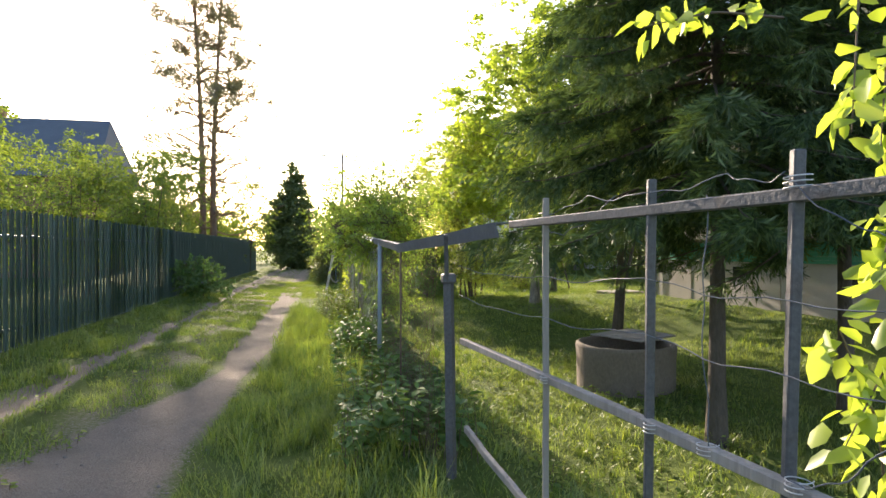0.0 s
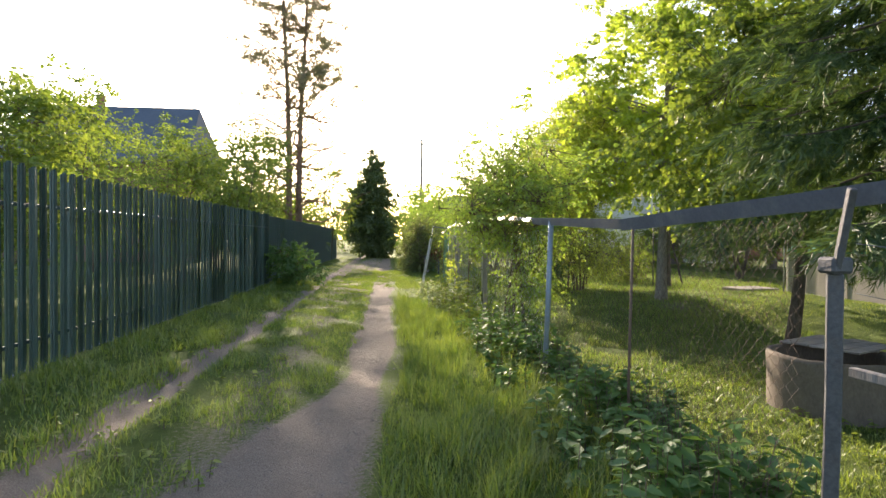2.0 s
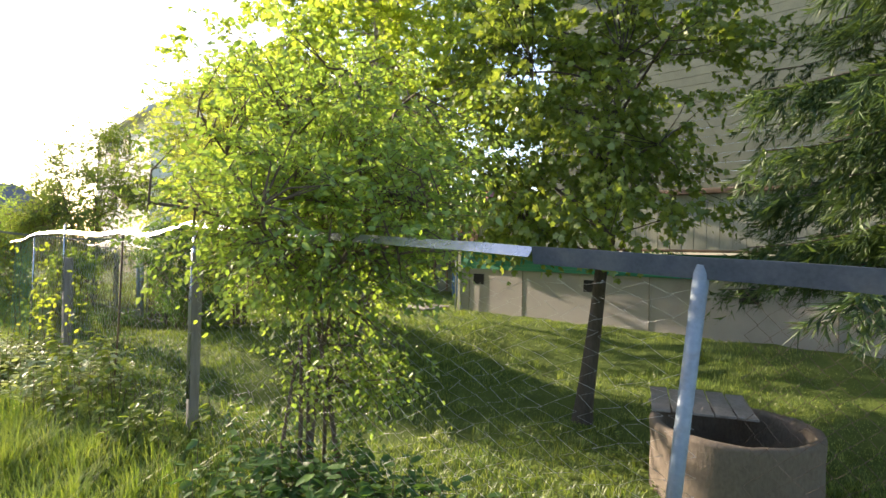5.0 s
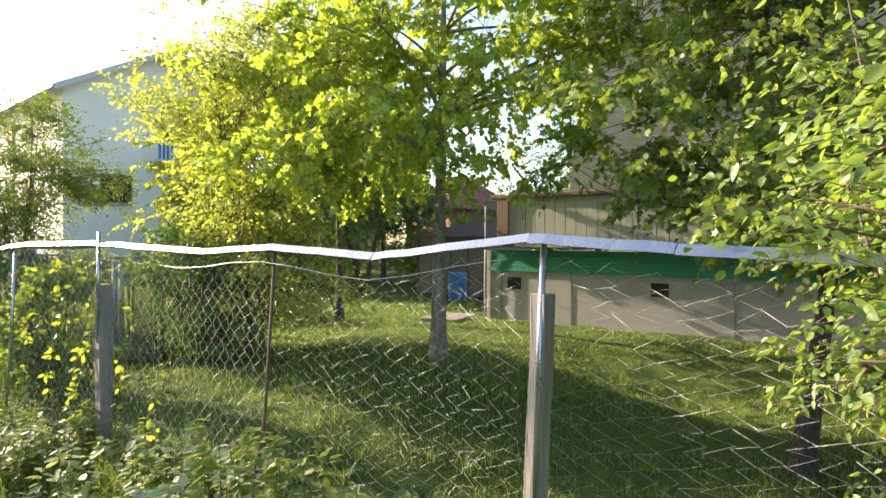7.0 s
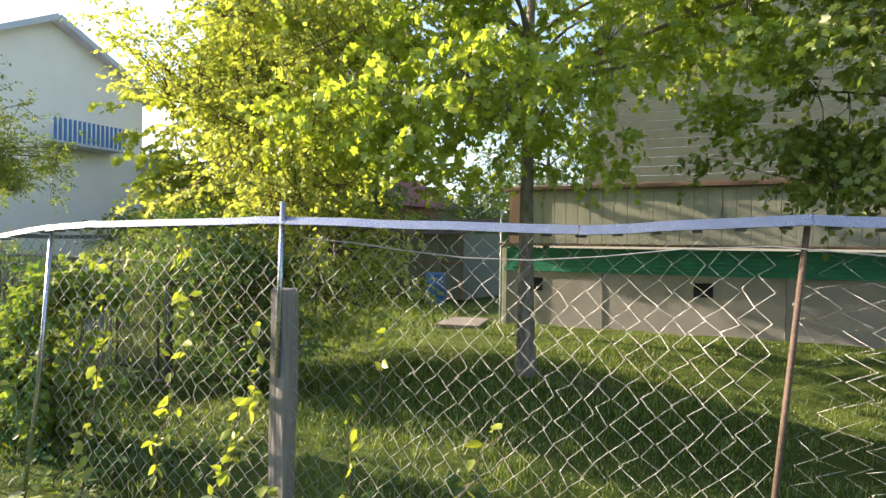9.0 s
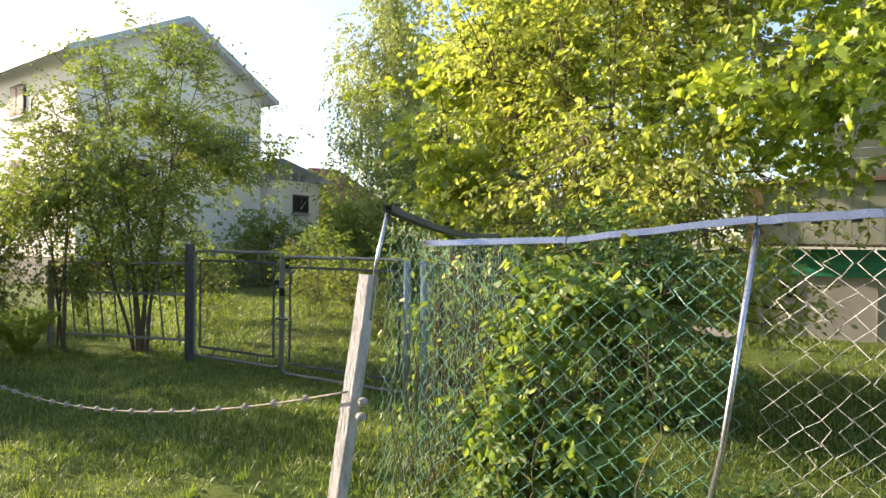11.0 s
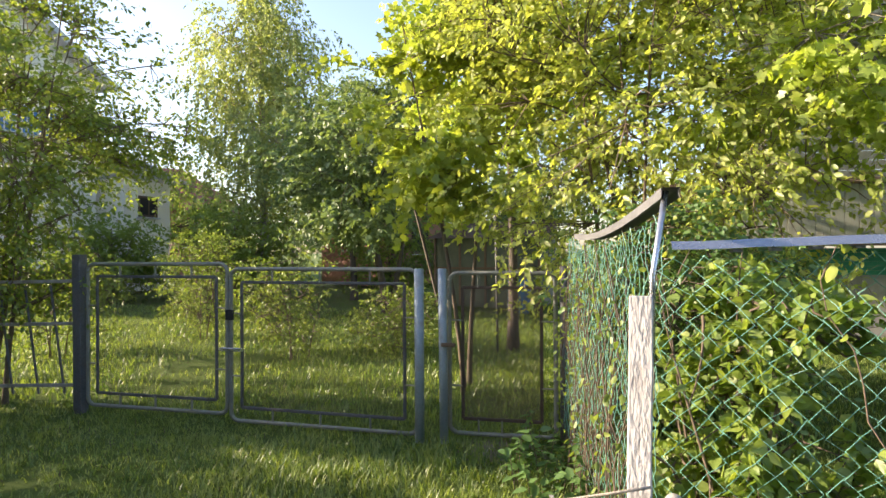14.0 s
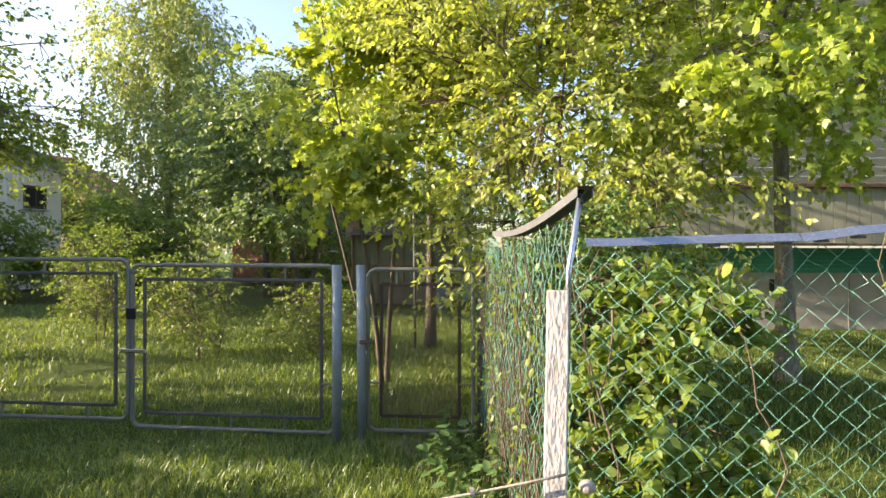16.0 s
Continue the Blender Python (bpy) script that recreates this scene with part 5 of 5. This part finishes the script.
for x, y, h in ((1.55, 21.6, 0.75), (2.1, 21.7, 0.55)):
    o = thing("stake", gp(x, y), "short grey stake standing in the grass", "stake", "stakes on the verge")
    beam("stake_body", (0, 0, -0.2), (0.02, 0.02, h), 0.05, 0.05, GREY_PAINT, o, wob=0.004)
# rope barrier across the drive
rope = thing("rope_barrier", (0, 0, 0), "slack rope strung with bottle caps across the drive", "rope")
t = np.linspace(0, 1, 40)
rp = np.stack([1.18 + 0.45 * t, 15.45 + 5.0 * t, 0.86 - 1.45 * t + 0.86 * t ** 2 + 0.0 * t], -1)
rp[:, 2] = np.maximum(rp[:, 2], gz(rp[:, 0], rp[:, 1]) + 0.06)
tube_part("cord", rp, 0.005, ROPE, rope, 6)
for s in np.linspace(0.06, 0.95, 19):
    c = [np.interp(s, t, rp[:, k]) for k in range(3)]
    bm = bmesh.new()
    bmesh.ops.create_cone(bm, cap_ends=True, segments=14, radius1=0.022, radius2=0.019, depth=0.014, matrix=pose(*c, 80, 0, 5))
    part("bottle_cap", bm, DISC, rope)
# fern
fern = thing("fern", gp(3.0, 22.5), "bright green fern with arching fronds", "fern")
P, A = [], []
for i in range(13):
    a = i * 0.49
    for s in np.linspace(0.1, 1, 26):
        c = np.array([math.cos(a) * s * 0.4, math.sin(a) * s * 0.4, 0.85 * s - 0.25 * s * s])
        for sg in (-1, 1):
            P.append(c)
            A.append((-math.sin(a) * sg + math.cos(a) * 0.3, math.cos(a) * sg + math.sin(a) * 0.3, -0.15))
part("foliage", leaf_mesh("foliage", np.array(P), np.array(A), 0.11, L_VINE, LEAF, 0.8), L_VINE, fern)


# ---- buildings ----
def plane_wall(bm, pts):
    bm.faces.new([bm.verts.new(p) for p in pts])


outbuilding = thing("outbuilding", (11.3, 13.9, -0.1), "low grey rendered outbuilding with green cladding band", "house", rz=-178.6)
# local y runs along the wall away from the corner, local x points towards the lane
part("wall", box_bm(0.3, 15.5, 1.75, (-0.15, 7.75, 0.8), 0.01), PLASTER, outbuilding)
part("wall", box_bm(6, 0.3, 1.75, (-3.3, 0.15, 0.8), 0.01), PLASTER, outbuilding)
for i in range(6):
    beam("green_board", (0.012 + 0.006 * (5 - i), -0.04, 1.27 + i * 0.082), (0.012 + 0.006 * (5 - i), 15.6, 1.27 + i * 0.082), 0.018, 0.08, GREEN_BOARD, outbuilding, bevel=0.003)
part("ledge", box_bm(0.5, 15.8, 0.05, (0.05, 7.8, 1.79), 0.01), BROWN_WOOD, outbuilding, "weathered brown ledge")
part("plinth", box_bm(0.1, 15.6, 0.12, (0.04, 7.78, 0.02), 0.02), CONCRETE, outbuilding, "pale concrete plinth")
for v in (0.62, 3.85, 7.1, 10.4):
    o = part("vent", box_bm(0.05, 0.34, 0.27, (-0.004, v, 0.96), 0.0), DARK, outbuilding, "dark square vent hole")
for v in (0.3, 2.0, 5.2, 8.5, 12):
    part("panel_joint", box_bm(0.02, 0.02, 1.2, (0.004, v, 0.63), 0.0), CONCRETE, outbuilding)
part("corner_board", box_bm(0.06, 0.1, 1.7, (0.02, -0.03, 0.85), 0.006), BATTEN, outbuilding)
tube_part("standpipe", [(0.1, -0.1, 0.1), (0.1, -0.1, 2.75)], 0.02, ROOF_GREY, outbuilding)
for i in range(62):
    beam("batten_board", (-0.45, 0.05 + i * 0.25, 1.8), (-0.45, 0.05 + i * 0.25, 2.95), 0.022, 0.238, BATTEN, outbuilding, bevel=0.004)
part("wall", box_bm(0.08, 15.5, 1.2, (-0.52, 7.78, 2.4), 0.005), BATTEN, outbuilding)
beam("corner_post", (-0.4, 0.1, 1.8), (-0.4, 0.1, 3.0), 0.06, 0.3, BROWN_WOOD, outbuilding)
part("eave_board", box_bm(0.3, 16, 0.08, (-0.5, 7.8, 3.0), 0.01), BROWN_WOOD, outbuilding)
for i in range(28):
    beam("siding_board", (-1.6, 1.3 + 0.02 * i, 3.05 + i * 0.2), (-1.6, 15.5 - 0.02 * i, 3.05 + i * 0.2), 0.025, 0.195, SIDING, outbuilding, bevel=0.004)
bm = bmesh.new()
plane_wall(bm, [(-1.2, 1.0, 8.6), (-4.8, 1.0, 10.2), (-4.8, 15.8, 10.2), (-1.2, 15.8, 8.6)])
bmesh.ops.solidify(bm, geom=bm.faces[:], thickness=0.06)
part("roof", bm, ROOF_GREY, outbuilding)
bm = bmesh.new()
plane_wall(bm, [(-0.36, -0.3, 3.05), (-1.58, -0.3, 3.2), (-1.58, 16, 3.2), (-0.36, 16, 3.05)])
bmesh.ops.solidify(bm, geom=bm.faces[:], thickness=0.04)
part("lean_to_roof", bm, BROWN_WOOD, outbuilding, "weathered brown lean-to roof")
part("window_frame", box_bm(0.05, 1.3, 1.3, (-1.57, 9.0, 4.6), 0.01), BROWN_WOOD, outbuilding)
part("window_pane", box_bm(0.02, 1.1, 1.1, (-1.54, 9.0, 4.6), 0.0), GLASS, outbuilding)
slab = thing("concrete_slab", gp(10.6, 14.6), "pale concrete slab lying in the grass by the corner", "slab", rz=10)
part("slab_body", box_bm(1.2, 0.9, 0.1, (0, 0, 0.04), 0.015), CONCRETE, slab)

barrel = thing("barrel", gp(15.0, 17.3), "blue plastic barrel in the garden", "barrel")
bm = bmesh.new()
prof = [(0.0, 0.0), (0.26, 0.0), (0.29, 0.06), (0.3, 0.3), (0.315, 0.32), (0.3, 0.34), (0.3, 0.6), (0.315, 0.62), (0.3, 0.64), (0.29, 0.88), (0.27, 0.92), (0.25, 0.9), (0.0, 0.9)]
vs = [[bm.verts.new((r * math.cos(a), r * math.sin(a), z)) for r, z in prof] for a in np.arange(24) * 2 * math.pi / 24]
for i in range(24):
    for j in range(len(prof) - 1):
        try:
            bm.faces.new((vs[i][j], vs[(i + 1) % 24][j], vs[(i + 1) % 24][j + 1], vs[i][j + 1]))
        except ValueError:
            pass
bmesh.ops.remove_doubles(bm, verts=bm.verts[:], dist=0.0005)
part("drum", bm, BLUE_PLASTIC, barrel)

shed = thing("garden_shed", (16.2, 18.4, 0), "grey-green garden shed with a framed sheet wall", "shed", rz=-8)
part("wall", box_bm(2.6, 3.2, 2.1, (1.3, 0, 1.0), 0.01), SIDING, shed)
bm = bmesh.new()
plane_wall(bm, [(-0.25, -1.8, 2.0), (-0.25, 1.8, 2.0), (2.9, 1.8, 2.6), (2.9, -1.8, 2.6)])
bmesh.ops.solidify(bm, geom=bm.faces[:], thickness=0.06)
part("roof", bm, BROWN_WOOD, shed)
for y in (-1.6, -0.8, 0, 0.8, 1.6):
    beam("stud", (-0.02, y, 0), (-0.02, y, 2.05), 0.05, 0.06, BROWN_WOOD, shed)
beam("stud", (-0.02, -1.6, 1.1), (-0.02, 1.6, 1.1), 0.05, 0.06, BROWN_WOOD, shed)
pole = thing("garden_pole", gp(10.5, 18.2), "thin leaning garden pole", "pole")
beam("pole_body", (0, 0, -0.2), (-0.5, 0.6, 2.7), 0.05, 0.05, BARK, pole)
pole = thing("garden_pole", gp(8.8, 17.0), "thin upright garden pole", "pole")
tube_part("pole_body", [(0, 0, -0.2), (0, 0.03, 2.9)], 0.02, GREY_PAINT, pole)


def window(parent, at, w, h, axis):
    """A window: dark pane set in a brown frame with a sill and a mullion."""
    x, y, z = at
    fr = part("window", box_bm(0.1, w, h, (x, y, z), 0.01) if axis == "x" else box_bm(w, 0.1, h, (x, y, z), 0.01), DARK_FRAME, parent, "dark brown framed window")
    for s in (-0.25, 0.25):
        part("pane", box_bm(0.02, w * 0.42, h - 0.2, (x - 0.05, y + s * w, z), 0) if axis == "x" else box_bm(w * 0.42, 0.02, h - 0.2, (x + s * w, y - 0.05, z), 0), GLASS, fr)
    part("sill", box_bm(0.2, w + 0.15, 0.05, (x - 0.05, y, z - h / 2 - 0.03), 0.01) if axis == "x" else box_bm(w + 0.15, 0.2, 0.05, (x, y - 0.05, z - h / 2 - 0.03), 0.01), ROOF_GREY, fr)


white_house = thing("white_house", (10.8, 35.7, 0), "tall white two-storey house with a grey gable roof", "house", rz=-4.3)
HW, HL, HE, HR = 8.3, 12.4, 8.8, 11.1
bm = bmesh.new()
g0 = [(0, 0, -0.2), (HW, 0, -0.2), (HW, 0, HE), (HW / 2, 0, HR - 0.15), (0, 0, HE)]
a = [bm.verts.new(p) for p in g0]
b = [bm.verts.new((p[0], HL, p[2])) for p in g0]
bm.faces.new(a)
bm.faces.new(b[::-1])
for i in range(5):
    bm.faces.new((a[i], b[i], b[(i + 1) % 5], a[(i + 1) % 5]))
bmesh.ops.recalc_face_normals(bm, faces=bm.faces)
part("wall", bm, WHITE_WALL, white_house)
for sgn, nm in ((-1, "roof_slope"), (1, "roof_slope")):
    bm = bmesh.new()
    cx = HW / 2
    ex = cx + sgn * (HW / 2 + 0.55)
    ez = HE - 0.3
    plane_wall(bm, [(cx, -0.6, HR), (ex, -0.6, ez), (ex, HL + 0.6, ez), (cx, HL + 0.6, HR)])
    bmesh.ops.solidify(bm, geom=bm.faces[:], thickness=0.14)
    part(nm, bm, ROOF_GREY, white_house)
    beam("bargeboard", (cx, -0.62, HR - 0.06), (ex, -0.62, ez - 0.06), 0.04, 0.24, ROOF_GREY, white_house)
    beam("gutter", (ex, -0.6, ez - 0.04), (ex, HL + 0.6, ez - 0.04), 0.12, 0.1, ROOF_GREY, white_house)
for yy in (4.9, 7.85):
    for zz in (4.25, 7.35):
        window(white_house, (-0.03, yy, zz), 1.4, 1.35, "x")
for zz in (4.25,):
    window(white_house, (2.2, -0.03, zz), 1.4, 1.35, "y")
tube_part("downspout", [(-0.06, HL - 0.1, 0), (-0.06, HL - 0.1, HE - 0.3)], 0.05, ROOF_GREY, white_house)
part("balcony", box_bm(3.0, 1.1, 0.12, (5.2, -0.6, 5.7), 0.01), ROOF_GREY, white_house)
for i in range(16):
    beam("baluster", (3.75 + i * 0.195, -1.12, 5.76), (3.75 + i * 0.195, -1.12, 6.7), 0.12, 0.03, BLUE_PLASTIC, white_house)
part("plinth", box_bm(HW + 0.1, HL + 0.1, 1.2, (HW / 2, HL / 2, 0.4), 0.01), CONCRETE, white_house)
annex = thing("house_annex", (19.3, 33.9, 0), "low pale annex with a shallow roof beside the white house", "house", rz=-4.3)
part("wall", box_bm(2.5, 6, 4.7, (1.25, 3, 2.35), 0.01), WHITE_WALL, annex)
bm = bmesh.new()
plane_wall(bm, [(-0.5, -0.7, 5.6), (3.1, -0.7, 4.75), (3.1, 6.6, 4.75), (-0.5, 6.6, 5.6)])
bmesh.ops.solidify(bm, geom=bm.faces[:], thickness=0.16)
part("roof", bm, ROOF_GREY, annex)
window(annex, (1.2, -0.03, 3.6), 1.0, 0.9, "y")


def hip_house(at, sx, sy, ze, zr, roof, wall, label, rz=0, ridge=0.5, chimney=None):
    ob = thing("house", at, label, "house", rz=rz)
    part("wall", box_bm(sx, sy, ze, (0, 0, ze / 2), 0.02), wall, ob)
    bm = bmesh.new()
    ov = 0.5
    c = [bm.verts.new(p) for p in ((-sx / 2 - ov, -sy / 2 - ov, ze), (sx / 2 + ov, -sy / 2 - ov, ze), (sx / 2 + ov, sy / 2 + ov, ze), (-sx / 2 - ov, sy / 2 + ov, ze))]
    r = [bm.verts.new((-sx / 2 * ridge, 0, zr)), bm.verts.new((sx / 2 * ridge, 0, zr))]
    for f in ((c[0], c[1], r[1], r[0]), (c[1], c[2], r[1]), (c[2], c[3], r[0], r[1]), (c[3], c[0], r[0]), tuple(c[::-1])):
        bm.faces.new(f)
    bmesh.ops.recalc_face_normals(bm, faces=bm.faces)
    rf = part("roof", bm, roof, ob)
    if chimney is not None:
        part("chimney", box_bm(0.32, 0.4, 1.1, (chimney, 0.2, zr + 0.15), 0.02), BRICK, rf, "brick chimney")
    window(ob, (0, -sy / 2 - 0.03, ze * 0.6), 1.3, 1.3, "y")
    return ob


hip_house((-15.9, 35, 0), 9.5, 7, 5.4, 9.2, ROOF_BLUE, BROWN_WOOD, "house with a dark blue-grey roof behind the garden trees", 0, 0.96, -1.2)
hip_house((34, 44, 0), 8, 7, 4.4, 7.6, ROOF_RED, BRICK, "distant house with a dark red hipped roof", -30, 0.3)
hip_house((27.5, 25.5, 0), 4.5, 4.5, 3.6, 5.6, ROOF_RED, BRICK, "brick garden house half hidden by apple trees", -20, 0.3)
hip_house((8, 62, 0), 7, 7, 3.6, 6.2, ROOF_BLUE, BROWN_WOOD, "small dark house beside the far lane", 0, 0.4)

# ---- utility poles ----
up = thing("utility_pole", gp(2.6, 44.5), "concrete utility pole with a street lamp arm", "utility pole")
tube_part("pole_shaft", [(0, 0, -0.3), (0.02, 0, 4.5), (0.05, 0, 9.3)], [0.14, 0.12, 0.09], CONCRETE, up, 10)
beam("cross_arm", (-0.55, 0, 8.9), (0.55, 0, 8.9), 0.08, 0.08, OLD_WOOD, up)
tube_part("lamp_arm", [(0, 0, 8.2), (-0.5, -0.3, 8.7), (-1.2, -0.7, 8.85)], 0.03, GREY_PAINT, up)
part("lamp_head", box_bm(0.5, 0.22, 0.12, (-1.35, -0.78, 8.84), 0.03), ROOF_GREY, up)
t = np.linspace(0, 1, 20)
cable = thing("overhead_cable", (0, 0, 0), "thin overhead cable along the lane", "cable")
tube_part("line", np.stack([2.3 - 1.3 * t, 44.5 - 52 * t, 8.9 - 3.2 * np.sin(t * math.pi) * 0.35 - 0.5 * t], -1), 0.012, RUBBER, cable, 4)


# ---- loose stones on the track ----
def pebbles(n):
    x, y = scatter(n, -1.25, 0.3, -2.5, 11)
    k = np.abs(x - track_r(y)) < 0.75 - 0.4 * smooth01(2.5, 7.5, y)
    x, y = x[k], y[k]
    m = len(x)
    sz = rng.uniform(0.003, 0.009, m) * (1 + 1.2 * (rng.uniform(0, 1, m) > 0.96))
    t = np.array([[1, 0, 0], [0, 1, 0], [-1, 0, 0], [0, -1, 0], [0, 0, 0.7], [0, 0, -0.5]])
    f = np.array([[0, 1, 4], [1, 2, 4], [2, 3, 4], [3, 0, 4], [1, 0, 5], [2, 1, 5], [3, 2, 5], [0, 3, 5]])
    v = np.stack([x, y, gz(x, y)], -1)[:, None] + t[None] * sz[:, None, None] * rng.uniform(0.6, 1.3, (m, 6, 1))
    me = raw_mesh("pebbles", v.reshape(-1, 3), (f[None] + (np.arange(m) * 6)[:, None, None]).reshape(-1, 3), CONCRETE)
    tagged(new("pebbles", me), "small grey and buff stones on the dirt track", "gravel", kind="stuff")


pebbles(9000)
